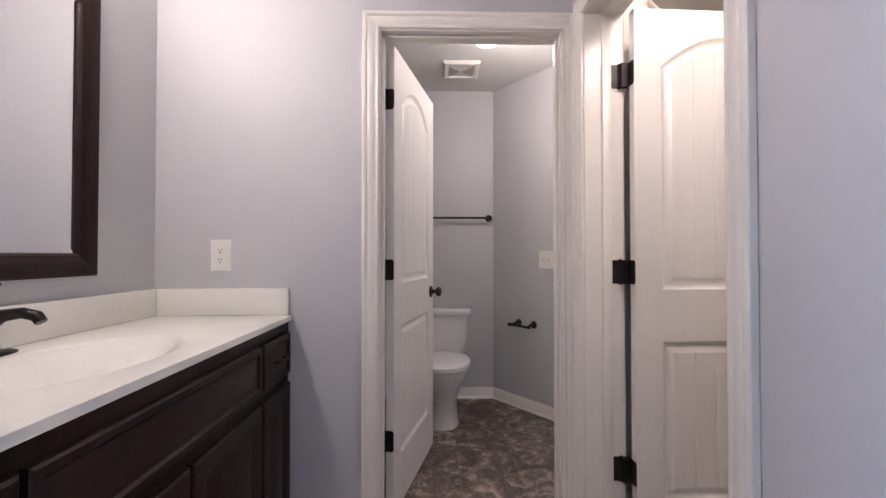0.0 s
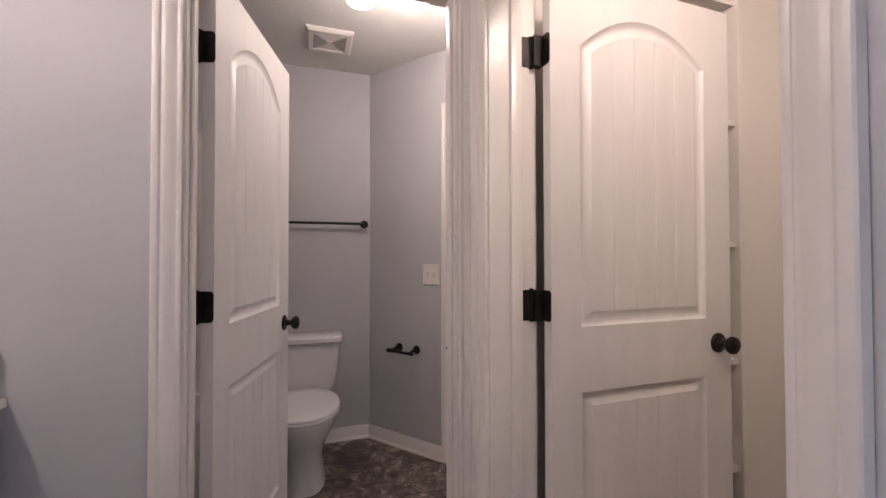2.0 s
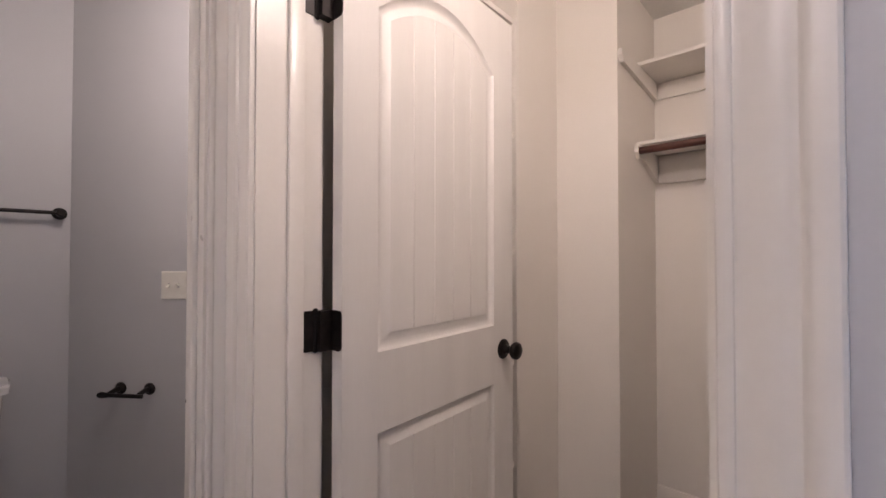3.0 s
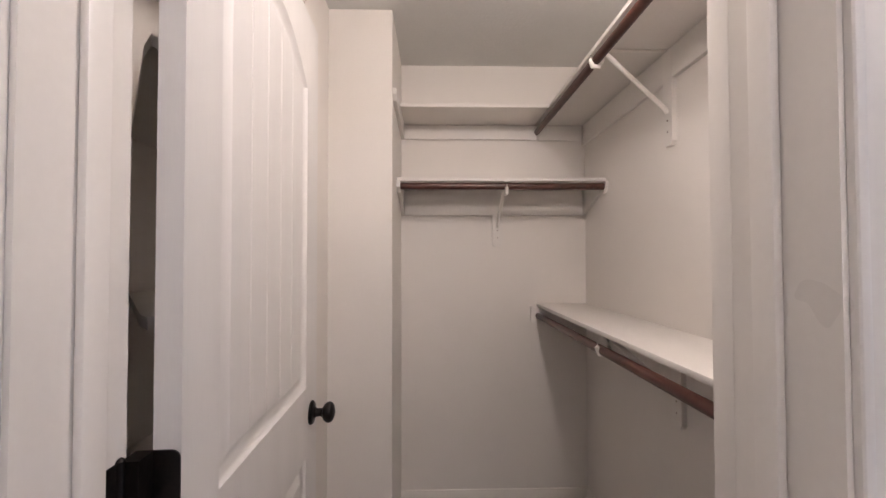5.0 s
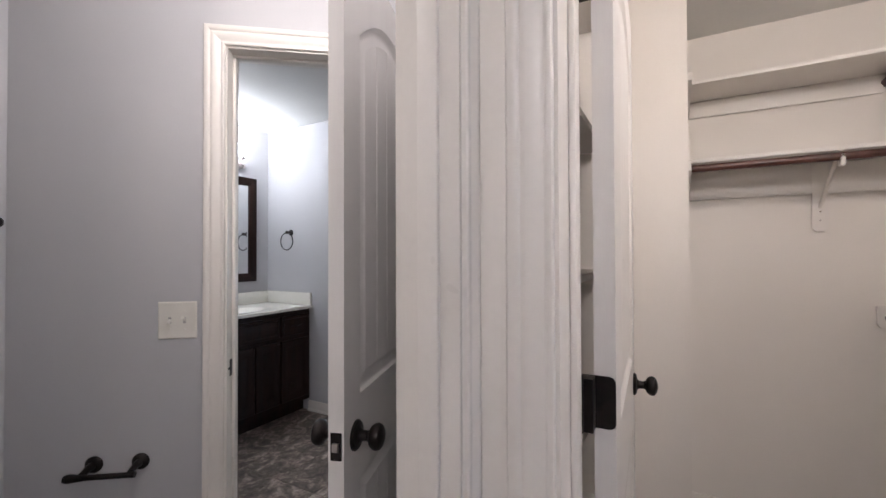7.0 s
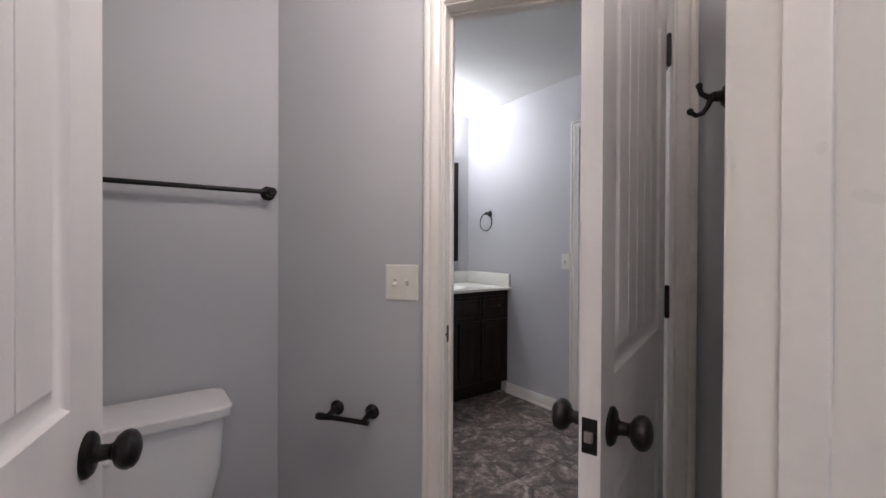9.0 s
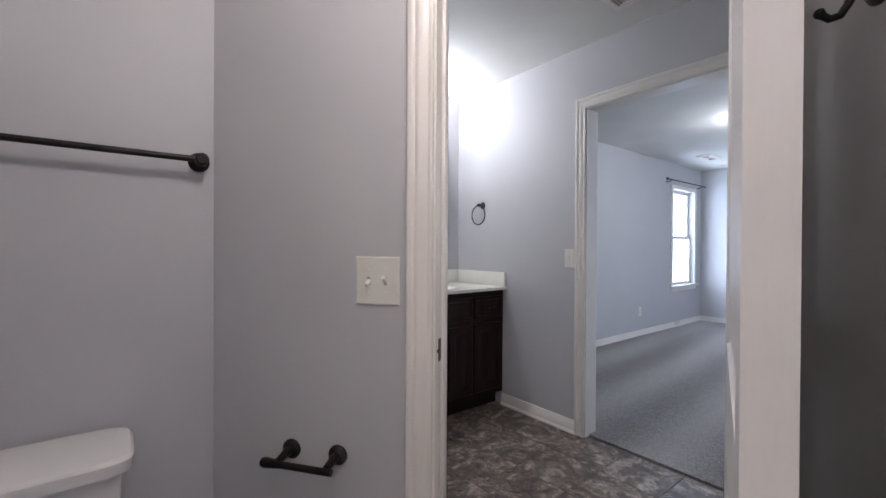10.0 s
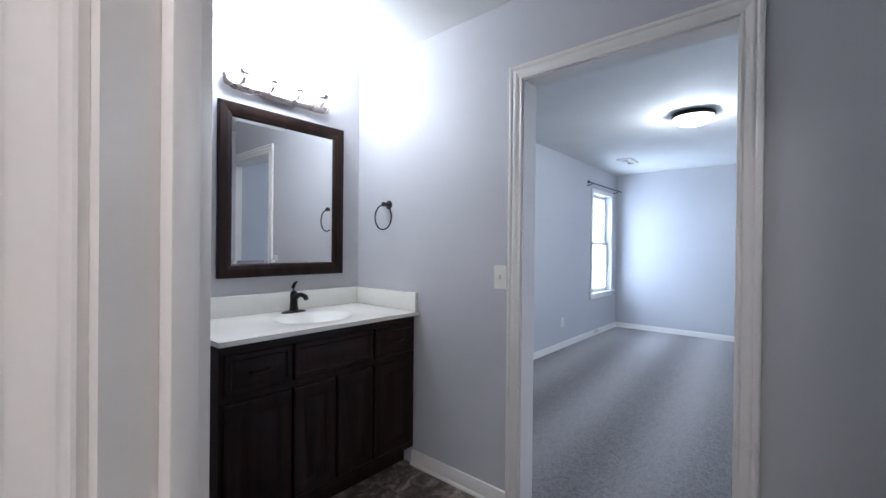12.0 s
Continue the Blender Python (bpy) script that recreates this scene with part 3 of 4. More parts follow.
def vanity(m, length, bank, label):
    """Cabinet against the wall. Local: x along the front, y = 0 the front plane, +y to the wall."""
    depth, top = 0.528, 0.867
    v = thing("vanity_cabinet", m, label, "cabinet")
    part("face_frame", box(B(), 0, length, 0, 0.02, 0.10, top), WOOD, v)
    for x in (0, length - 0.018):
        part("side_panel", box(B(), x, x + 0.018, 0.02, depth, 0.10, top), WOOD, v)
    part("bottom_panel", box(B(), 0.018, length - 0.018, 0.02, depth, 0.10, 0.118), WOOD, v)
    part("back_panel", box(B(), 0.018, length - 0.018, depth - 0.01, depth, 0.118, top), WOOD, v)
    part("toe_kick", box(B(), 0.002, length - 0.002, 0.07, depth, 0, 0.0995), WOOD, v)
    g = 0.02
    cols = ((g, bank), (bank + 0.013, length - bank - 0.013), (length - bank, length - g))
    for k, (a, b) in enumerate(cols):
        d = part("drawer" if k != 1 else "false_front", shaker_front(a, b, 0.665, 0.825, 0.028), WOOD, v)
        if k != 1:
            pull((a + b) / 2, 0.745, d)
    mid = length / 2
    for a, b in ((g, bank), (bank + 0.013, mid - 0.006), (mid + 0.006, length - bank - 0.013), (length - bank, length - g)):
        part("cabinet_door", shaker_front(a, b, 0.14, 0.63, 0.055), WOOD, v)
    return v


def countertop(m, length, side_end, label, basin, depth=0.572):
    """Counter with an integral basin and splashes. Local x along, y = 0 front edge, +y wall. side_end: 1 if the side splash stands at the far end."""
    z0, z1 = 0.868, 0.888
    c = thing("countertop", m, label, "countertop")
    bm = B()
    cx, cy, ra, rb = basin
    n = 40
    outer = []
    for i in range(n):
        a = 2 * math.pi * i / n
        dx, dy = math.cos(a), math.sin(a)
        t = min((length - cx) / dx if dx > 1e-6 else 1e9, -cx / dx if dx < -1e-6 else 1e9, (depth - cy) / dy if dy > 1e-6 else 1e9, -cy / dy if dy < -1e-6 else 1e9)
        outer.append((cx + dx * t, cy + dy * t))
    for px, py in ((0, 0), (length, 0), (length, depth), (0, depth)):
        k = min(range(n), key=lambda i: (outer[i][0] - px) ** 2 + (outer[i][1] - py) ** 2)
        outer[k] = (px, py)
    rings = [[bm.verts.new((x, y, z1)) for x, y in outer]]
    for s, z in ((1.0, z1), (0.95, z1 - 0.002), (0.88, z1 - 0.008), (0.78, z1 - 0.022), (0.62, z1 - 0.05), (0.35, z1 - 0.068), (0.06, z1 - 0.072)):
        rings.append([bm.verts.new((cx + ra * s * math.cos(2 * math.pi * i / n), cy + rb * s * math.sin(2 * math.pi * i / n), z)) for i in range(n)])
    for a, b in zip(rings, rings[1:]):
        for i in range(n):
            bm.faces.new((a[i], a[(i + 1) % n], b[(i + 1) % n], b[i]))
    bm.faces.new(rings[-1])
    low = [bm.verts.new((x, y, z0)) for x, y in outer]
    for i in range(n):
        bm.faces.new((low[i], low[(i + 1) % n], rings[0][(i + 1) % n], rings[0][i]))
    bmesh.ops.recalc_face_normals(bm, faces=bm.faces)
    part("top", bm, COUNTER, c)
    part("back_splash", box(B(), 0, length, depth - 0.02, depth - 0.0005, z1 + 0.0005, z1 + 0.108, 0.004), COUNTER, c)
    x = (length - 0.02, length - 0.0005) if side_end else (0.0005, 0.02)
    part("side_splash", box(B(), x[0], x[1], 0.012, depth - 0.0205, z1 + 0.0005, z1 + 0.108, 0.004), COUNTER, c)
    part("drain", lathe(B(), [(0.021, 0), (0.021, 0.003), (0.014, 0.004), (0.003, 0.006)], pose(cx, cy, z1 - 0.072)), NICKEL, c)
    return c


def faucet(m):
    """Single lever faucet; spout towards -y."""
    f = thing("faucet", m, "dark bronze single-lever basin faucet on the white counter", "faucet")
    part("base_plate", lathe(B(), [(0.030, 0), (0.030, 0.004), (0.024, 0.009), (0.016, 0.012)], pose(0, 0, 0), 28, 2.4, 1.0), BRONZE, f)
    part("body", lathe(B(), [(0.026, 0.008), (0.022, 0.03), (0.020, 0.07), (0.021, 0.10), (0.016, 0.115)], pose(0, 0, 0), 24), BRONZE, f)
    part("spout", tube(B(), [(0, -0.005, 0.075), (0, -0.04, 0.098), (0, -0.085, 0.104), (0, -0.118, 0.096), (0, -0.128, 0.082)], [0.017, 0.015, 0.013, 0.0135, 0.0125], 14), BRONZE, f)
    part("lever", tube(B(), [(0, 0.0, 0.11), (0, 0.010, 0.135), (0, -0.004, 0.158), (0, -0.030, 0.172)], [0.016, 0.011, 0.008, 0.005], 12), BRONZE, f)
    return f


def framed_mirror(m, w, h):
    """Mirror on the wall, local x across, -y out, z up from its lower edge."""
    f = thing("wall_mirror", m, "large wall mirror in a dark stained wooden frame", "mirror")
    fw = 0.072
    prof = [(0, -0.001), (0, -0.020), (0.006, -0.026), (0.040, -0.026), (0.050, -0.020), (0.064, -0.018), (0.070, -0.012), (0.072, -0.006)]
    corners = lambda d: ((d, d), (w - d, d), (w - d, h - d), (d, h - d))
    for k in range(4):
        bm = B()
        rows = []
        for d, y in prof:
            c = corners(d)
            a, b = c[k], c[(k + 1) % 4]
            rows.append((bm.verts.new((a[0], y, a[1])), bm.verts.new((b[0], y, b[1]))))
        for p, q in zip(rows, rows[1:]):
            bm.faces.new((p[0], p[1], q[1], q[0]))
        bmesh.ops.recalc_face_normals(bm, faces=bm.faces)
        if sum(fc.normal.y * fc.calc_area() for fc in bm.faces) > 0:
            bmesh.ops.reverse_faces(bm, faces=bm.faces)
        part("frame_rail", bm, WOOD, f)
    bm = B()
    rings = []
    for d, y in ((fw - 0.004, -0.0055), (fw + 0.018, -0.0085)):
        rings.append([bm.verts.new((x, y, z)) for x, z in corners(d)])
    for i in range(4):
        bm.faces.new((rings[0][i], rings[0][(i + 1) % 4], rings[1][(i + 1) % 4], rings[1][i]))
    bm.faces.new(rings[1])
    ob = part("mirror_glass", bm, MIRROR, f, "bevelled mirror glass")
    for p in ob.data.polygons:
        p.use_smooth = False
    return f


def vanity_light(m, w):
    """Four-light bar; local x along, -y out, z = 0 the bar's middle."""
    f = thing("vanity_light", m, "brushed nickel four-light bar with lit frosted glass shades", "wall light")
    bm = tube(B(), [(0, -0.030, 0.05), (0.012, -0.034, 0.012), (0.045, -0.036, 0), (w / 2, -0.036, 0), (w - 0.045, -0.036, 0), (w - 0.012, -0.034, 0.006), (w, -0.030, 0.02)], [0.014, 0.022, 0.023, 0.023, 0.023, 0.019, 0.012], 14)
    part("bar", bm, NICKEL, f)
    part("back_plate", box(B(), w / 2 - 0.10, w / 2 + 0.10, -0.02, -0.0005, -0.018, 0.06, 0.006), NICKEL, f)
    for i in range(4):
        x = w * (0.12 + 0.253 * i)
        part("arm", tube(B(), [(x, -0.04, 0.012), (x, -0.075, 0.012), (x, -0.095, 0.03), (x, -0.095, 0.048)], 0.008, 10), NICKEL, f)
        part("socket_cup", lathe(B(), [(0.012, 0), (0.024, 0.008), (0.026, 0.026)], pose(x, -0.095, 0.045)), NICKEL, f)
        bm = B()
        rows = [(0.026, 0.0), (0.034, 0.03), (0.044, 0.07), (0.056, 0.10)]
        rg = [[bm.verts.new((x + r * math.cos(2 * math.pi * k / 24), -0.095 + r * math.sin(2 * math.pi * k / 24), 0.07 + z)) for k in range(24)] for r, z in rows]
        for a, b in zip(rg, rg[1:]):
            for k in range(24):
                bm.faces.new((a[k], a[(k + 1) % 24], b[(k + 1) % 24], b[k]))
        sh = part("shade", bm, GLOW, f, "glowing frosted glass shade")
        sh.visible_shadow = False
    return f


VM1 = pose(-0.668, 0.33, 0, 0, 0, 90)
vanity(VM1, 1.37, 0.275, "dark stained wood vanity cabinet with raised-panel doors and drawers")
countertop(pose(-0.652, 0.32, 0, 0, 0, 90), 1.38, 1, "white cultured marble countertop with side splash and basin", (0.69, 0.255, 0.29, 0.18), 0.547)
faucet(pose(-1.13, 1.01, 0.8885, 0, 0, 90))
framed_mirror(pose(-1.2, 0.62, 1.062, 0, 0, 90), 0.772, 0.934)
vanity_light(pose(-1.2, 0.47, 2.08, 0, 0, 90), 0.60)
vanity(pose(1.39, 4.15, 0), 1.07, 0.30, "dark stained wood vanity cabinet with raised-panel doors and drawers")
countertop(pose(1.375, 4.107, 0), 1.084, 1, "white cultured marble countertop with side splash and basin", (0.575, 0.27, 0.225, 0.17))
faucet(pose(1.95, 4.585, 0.8885))
framed_mirror(pose(1.577, 4.68, 1.088), 0.75, 0.905)
vanity_light(pose(1.60, 4.68, 2.075), 0.60)

# ---- wall plates and fixtures ----


def plate(name, m, w, h, label, category, kind="switch", n=1):
    p = thing(name, m, label, category)
    bm = B()
    rings = [[bm.verts.new(v) for v in ((-w / 2 + d, y, -h / 2 + d), (w / 2 - d, y, -h / 2 + d), (w / 2 - d, y, h / 2 - d), (-w / 2 + d, y, h / 2 - d))] for d, y in ((0, -0.0005), (0, -0.003), (0.004, -0.006))]
    for a, b in zip(rings, rings[1:]):
        for i in range(4):
            bm.faces.new((a[i], a[(i + 1) % 4], b[(i + 1) % 4], b[i]))
    bm.faces.new(rings[-1])
    bmesh.ops.recalc_face_normals(bm, faces=bm.faces)
    part("cover", bm, PLASTIC, p)
    for k in range(n):
        x = (k - (n - 1) / 2) * 0.046
        if kind == "switch":
            part("toggle_slot", box(B(), x - 0.0045, x + 0.0045, -0.0064, -0.006, -0.0105, 0.0105), VENTG, p)
            up = 1 if k % 2 else -1
            part("toggle", tube(B(), [(x, -0.005, 0), (x, -0.013, 0.005 * up), (x, -0.021, 0.010 * up)], [0.0058, 0.0054, 0.0050], 10), PLASTIC, p)
            for z in (-0.030, 0.030):
                part("screw", lathe(B(), [(0.003, 0), (0.003, 0.001), (0.002, 0.0016)], pose(x, -0.006, z, 90), 12), PLASTIC, p)
        else:
            for z in (-0.0195, 0.0195):
                o = part("socket", lathe(B(), [(0.0165, 0), (0.0165, 0.002), (0.0155, 0.0026)], pose(x, -0.006, z, 90), 24, 1.0, 0.86), PLASTIC, p)
                for dx in (-0.0063, 0.0063):
                    part("slot", box(B(), x + dx - 0.001, x + dx + 0.001, -0.0092, -0.0086, z - 0.001, z + 0.008), SLOT, o)
                part("ground_hole", box(B(), x - 0.0025, x + 0.0025, -0.0092, -0.0086, z - 0.010, z - 0.005), SLOT, o)
            part("screw", lathe(B(), [(0.003, 0), (0.003, 0.001), (0.002, 0.0016)], pose(x, -0.006, 0, 90), 12), PLASTIC, p)
    return p


plate("wall_outlet", pose(-0.937, 1.70, 1.127), 0.080, 0.126, "ivory plastic duplex wall outlet above the counter", "outlet", "outlet")
plate("light_switch", DIAG @ pose(0.512, 0, 1.097), 0.122, 0.126, "ivory plastic double toggle light switch on the grey wall", "light switch", "switch", 2)
plate("light_switch", pose(2.46, 3.56, 1.116, 0, 0, -90), 0.072, 0.118, "ivory plastic single toggle light switch beside the doorway", "light switch", "switch", 1)
plate("wall_outlet", pose(5.68, 4.72, 0.33), 0.072, 0.118, "white wall outlet low on the bedroom wall", "outlet", "outlet")


def rose(m, parent):
    part("rosette", lathe(B(), [(0.027, 0), (0.027, 0.004), (0.022, 0.010), (0.013, 0.014), (0.011, 0.034)], m @ pose(0, 0, 0, 90), 24), BRONZE, parent)


tb = thing("towel_bar", pose(-0.25, 3.315, 1.422), "dark bronze towel bar on the wall above the toilet", "towel bar")
for x in (0.012, 0.60):
    rose(pose(x, 0, 0), tb)
    part("post", lathe(B(), [(0.012, 0.030), (0.017, 0.036), (0.017, 0.066), (0.012, 0.072)], pose(x, 0, 0, 90), 20), BRONZE, tb)
part("bar", tube(B(), [(0.0, -0.052, 0), (0.612, -0.052, 0)], 0.0085, 14), BRONZE, tb)

tp = thing("paper_holder", DIAG @ pose(0.225, 0, 0.628), "dark bronze toilet paper holder without a roll", "paper holder")
for x in (0.035, 0.175):
    rose(pose(x, 0, 0), tp)
    part("post", tube(B(), [(x, -0.028, 0), (x, -0.062, -0.006)], [0.011, 0.010], 14), BRONZE, tp)
part("spindle", tube(B(), [(-0.012, -0.064, -0.012), (0.0, -0.064, -0.012), (0.05, -0.064, -0.012), (0.19, -0.064, -0.014)], [0.011, 0.014, 0.009, 0.009], 14), BRONZE, tp)

rg = thing("towel_ring", pose(2.46, 4.375, 1.515, 0, 0, -90), "dark bronze towel ring on the wall above the counter", "towel ring")
rose(pose(0, 0, 0), rg)
part("post", lathe(B(), [(0.011, 0.028), (0.014, 0.036), (0.014, 0.052), (0.008, 0.058)], pose(0, 0, 0, 90), 18), BRONZE, rg)
part("ring", tube(B(), [(0.075 * math.cos(2 * math.pi * i / 36), -0.048, -0.078 + 0.075 * math.sin(2 * math.pi * i / 36)) for i in range(36)], 0.0045, 10, True), BRONZE, rg)


def robe_hook(m):
    h = thing("robe_hook", m, "dark bronze double robe hook on the dark grey wall", "robe hook", "robe hooks")
    rose(pose(0, 0, 0), h)
    part("upper_prong", tube(B(), [(0, -0.030, 0), (0, -0.044, 0.001), (0, -0.056, 0.010), (0, -0.060, 0.026)], [0.009, 0.007, 0.006, 0.006], 10), BRONZE, h)
    part("lower_prong", tube(B(), [(0, -0.034, -0.002), (0, -0.042, -0.022), (0, -0.052, -0.038), (0, -0.066, -0.042), (0, -0.078, -0.034)], [0.008, 0.006, 0.006, 0.006, 0.006], 10), BRONZE, h)
    for y, z in ((-0.060, 0.028), (-0.079, -0.032)):
        part("ball", lathe(B(), [(0.002, -0.008), (0.006, -0.0055), (0.008, 0), (0.006, 0.0055), (0.002, 0.008)], pose(0, y, z), 14), BRONZE, h)
    return h


hk = robe_hook(HOOKW @ pose(0.235, 0, 1.585))
copy_thing(hk, HOOKW @ pose(0.50, 0, 1.585))

# ---- toilet, tub ----
to = thing("toilet", pose(-0.025, 3.30, 0), "white two-piece porcelain toilet with the lid closed", "toilet")


def rounded_slab(rows, n=40):
    """Rows of (half width, front y, back y, z, squareness): superellipse rings, joined."""
    bm = B()
    rings = []
    for hw, yf, yb, z, e in rows:
        cy, hy = (yf + yb) / 2, abs(yb - yf) / 2
        ring = []
        for i in range(n):
            a = 2 * math.pi * i / n
            c, s = math.cos(a), math.sin(a)
            ring.append(bm.verts.new((hw * math.copysign(abs(c) ** e, c), cy + hy * math.copysign(abs(s) ** e, s), z)))
        rings.append(ring)
    for a, b in zip(rings, rings[1:]):
        for i in range(n):
            bm.faces.new((a[i], a[(i + 1) % n], b[(i + 1) % n], b[i]))
    bm.faces.new(rings[0][::-1])
    bm.faces.new(rings[-1])
    bmesh.ops.recalc_face_normals(bm, faces=bm.faces)
    return bm


part("tank", rounded_slab([(0.155, -0.185, -0.01, 0.385, 0.5), (0.175, -0.192, -0.01, 0.42, 0.4), (0.195, -0.200, -0.01, 0.52, 0.35), (0.205, -0.205, -0.01, 0.685, 0.32)]), PORCELAIN, to)
part("tank_lid", rounded_slab([(0.205, -0.208, -0.008, 0.684, 0.34), (0.222, -0.222, -0.002, 0.690, 0.30), (0.224, -0.224, 0.0, 0.716, 0.30), (0.218, -0.219, -0.003, 0.724, 0.32), (0.20, -0.20, -0.018, 0.727, 0.36)]), PORCELAIN, to)
part("pedestal", rounded_slab([(0.115, -0.60, -0.12, 0.0, 0.75), (0.108, -0.59, -0.13, 0.05, 0.8), (0.10, -0.58, -0.14, 0.16, 0.85), (0.125, -0.62, -0.12, 0.24, 0.9), (0.165, -0.68, -0.08, 0.32, 0.9), (0.182, -0.70, -0.05, 0.375, 0.9), (0.18, -0.70, -0.05, 0.388, 0.9)]), PORCELAIN, to)
part("seat", rounded_slab([(0.178, -0.705, -0.21, 0.389, 0.92), (0.187, -0.712, -0.20, 0.395, 0.92), (0.187, -0.712, -0.20, 0.404, 0.92), (0.18, -0.705, -0.205, 0.408, 0.92)]), PORCELAIN, to)
part("seat_lid", rounded_slab([(0.182, -0.708, -0.205, 0.410, 0.92), (0.187, -0.712, -0.20, 0.414, 0.92), (0.185, -0.710, -0.20, 0.424, 0.92), (0.16, -0.68, -0.22, 0.431, 0.92), (0.08, -0.58, -0.28, 0.434, 0.92)]), PORCELAIN, to)
part("flush_lever", tube(B(), [(-0.17, -0.200, 0.645), (-0.17, -0.222, 0.645), (-0.15, -0.228, 0.643), (-0.10, -0.228, 0.638), (-0.085, -0.228, 0.637)], [0.012, 0.010, 0.008, 0.008, 0.011], 12), PORCELAIN, to)

tub = thing("bathtub", pose(-1.2, 1.806, 0), "white bathtub with a plain shower surround behind the toilet room door", "bathtub")
bm = B()
box(bm, 0.0005, 0.69, 0.001, 0.075, 0, 0.40)
box(bm, 0.0005, 0.69, 1.43, 1.508, 0, 0.40)
box(bm, 0.0005, 0.06, 0.075, 1.43, 0, 0.40)
box(bm, 0.62, 0.69, 0.075, 1.43, 0, 0.40)
box(bm, 0.06, 0.62, 0.075, 1.43, 0, 0.06)
part("basin", bm, PORCELAIN, tub)
part("surround_panel", box(B(), 0.0005, 0.008, 0.001, 1.508, 0.4005, 1.95), SURROUND, tub)
part("surround_panel", box(B(), 0.008, 0.72, 1.499, 1.508, 0.4005, 1.95), SURROUND, tub)
part("surround_panel", box(B(), 0.008, 0.72, 0.001, 0.009, 0.4005, 1.95), SURROUND, tub)
part("soap_shelf", box(B(), 0.01, 0.15, 1.36, 1.499, 0.95, 0.98, 0.01), SURROUND, tub)
sh = thing("shower_fitting", pose(-0.80, 3.305, 0), "dark bronze shower head, valve and tub spout on the surround", "shower")
part("shower_arm", tube(B(), [(0, 0.0, 1.88), (0, -0.08, 1.90), (0, -0.15, 1.86)], 0.009, 10), BRONZE, sh)
part("shower_head", lathe(B(), [(0.012, 0.03), (0.02, 0.02), (0.04, 0.0), (0.042, -0.012), (0.036, -0.015)], pose(0, -0.16, 1.84, -35), 24), BRONZE, sh)
part("valve_plate", lathe(B(), [(0.075, 0), (0.072, 0.006), (0.03, 0.012), (0.022, 0.05)], pose(0, 0, 1.05, 90), 28), BRONZE, sh)
part("valve_lever", tube(B(), [(0, -0.045, 1.05), (0.02, -0.055, 1.02), (0.04, -0.06, 0.97)], [0.012, 0.008, 0.006], 10), BRONZE, sh)
part("tub_spout", tube(B(), [(0, 0, 0.60), (0, -0.09, 0.60), (0, -0.125, 0.585)], [0.026, 0.024, 0.020], 14), BRONZE, sh)

# ---- ceiling fittings ----


def vent(name, m, w, d, label, slats):
    v = thing(name, m, label, "vent")
    bm = B()
    rings = [[bm.verts.new(p) for p in ((-w / 2 + i, -d / 2 + i, z), (w / 2 - i, -d / 2 + i, z), (w / 2 - i, d / 2 - i, z), (-w / 2 + i, d / 2 - i, z))] for i, z in ((0, -0.0005), (0, -0.010), (0.012, -0.022), (0.034, -0.022), (0.036, -0.016))]
    for a, b in zip(rings, rings[1:]):
        for k in range(4):
            bm.faces.new((a[k], a[(k + 1) % 4], b[(k + 1) % 4], b[k]))
    bm.faces.new(rings[-1])
    bmesh.ops.recalc_face_normals(bm, faces=bm.faces)
    part("cover", bm, TRIM, v)
    for k in range(slats):
        x = -w / 2 + 0.042 + (w - 0.084) * k / (slats - 1)
        f = max(0.22, abs(x) / (w / 2 - 0.04))
        # gap shade painted on as grey slats; those at the middle keep trim paint
        part("slat", box(B(), x - 0.0025, x + 0.0025, -(d / 2 - 0.045) * f, (d / 2 - 0.045) * f, -0.0215, -0.0165), VENTG if abs(x) > 0.012 else TRIM, v)
    return v


vent("exhaust_fan_cover", pose(0.105, 2.915, H), 0.25, 0.255, "white plastic exhaust fan cover on the ceiling", 19)
vent("ceiling_register", pose(2.15, 2.97, H, 0, 0, 90), 0.30, 0.16, "white metal ceiling air register", 15)
vent("ceiling_register", pose(6.55, 4.22, H), 0.36, 0.18, "white metal ceiling air register", 15)


def bowl_light(m, r, label):
    f = thing("ceiling_light", m, label, "ceiling light")
    part("pan", lathe(B(), [(r * 0.9, -0.0005), (r, -0.012), (r * 1.02, -0.03), (r * 0.97, -0.042)], pose(0, 0, 0), 40), BRONZE if r < 0.17 else NICKEL, f)
    bm = lathe(B(), [(r * 0.95, -0.043), (r * 0.88, -0.065), (r * 0.68, -0.09), (r * 0.38, -0.105), (0.02, -0.110)], pose(0, 0, 0), 40)
    o = part("glass_bowl", bm, GLOW_SOFT, f, "lit frosted glass bowl")
    o.visible_shadow = False
    return f


bowl_light(pose(4.86, 3.17, H), 0.165, "dark rimmed flush ceiling light with lit frosted bowl")
bowl_light(pose(0.6295, 0.86, 2.24, 0, -90), 0.10, "round closet wall light with lit frosted bowl above the door")
wl = thing("ceiling_light", pose(0.33, 2.30, H, 0, 0, -15), "nickel two-arm ceiling light with lit frosted shades", "ceiling light")
part("canopy", box(B(), -0.17, 0.17, -0.055, 0.055, -0.028, -0.0005, 0.006), TRIM, wl)
for x in (-0.11, 0.12):
    part("arm", tube(B(), [(x, 0, -0.026), (x, -0.02, -0.05), (x, -0.055, -0.075), (x, -0.07, -0.06)], 0.008, 10), NICKEL, wl)
    bm = lathe(B(), [(0.028, -0.06), (0.045, -0.09), (0.058, -0.13), (0.060, -0.15), (0.03, -0.155)], pose(x, -0.07, 0), 28)
    o = part("shade", bm, GLOW, wl, "glowing frosted glass shade")
    o.visible_shadow = False

# ---- closet fittings ----


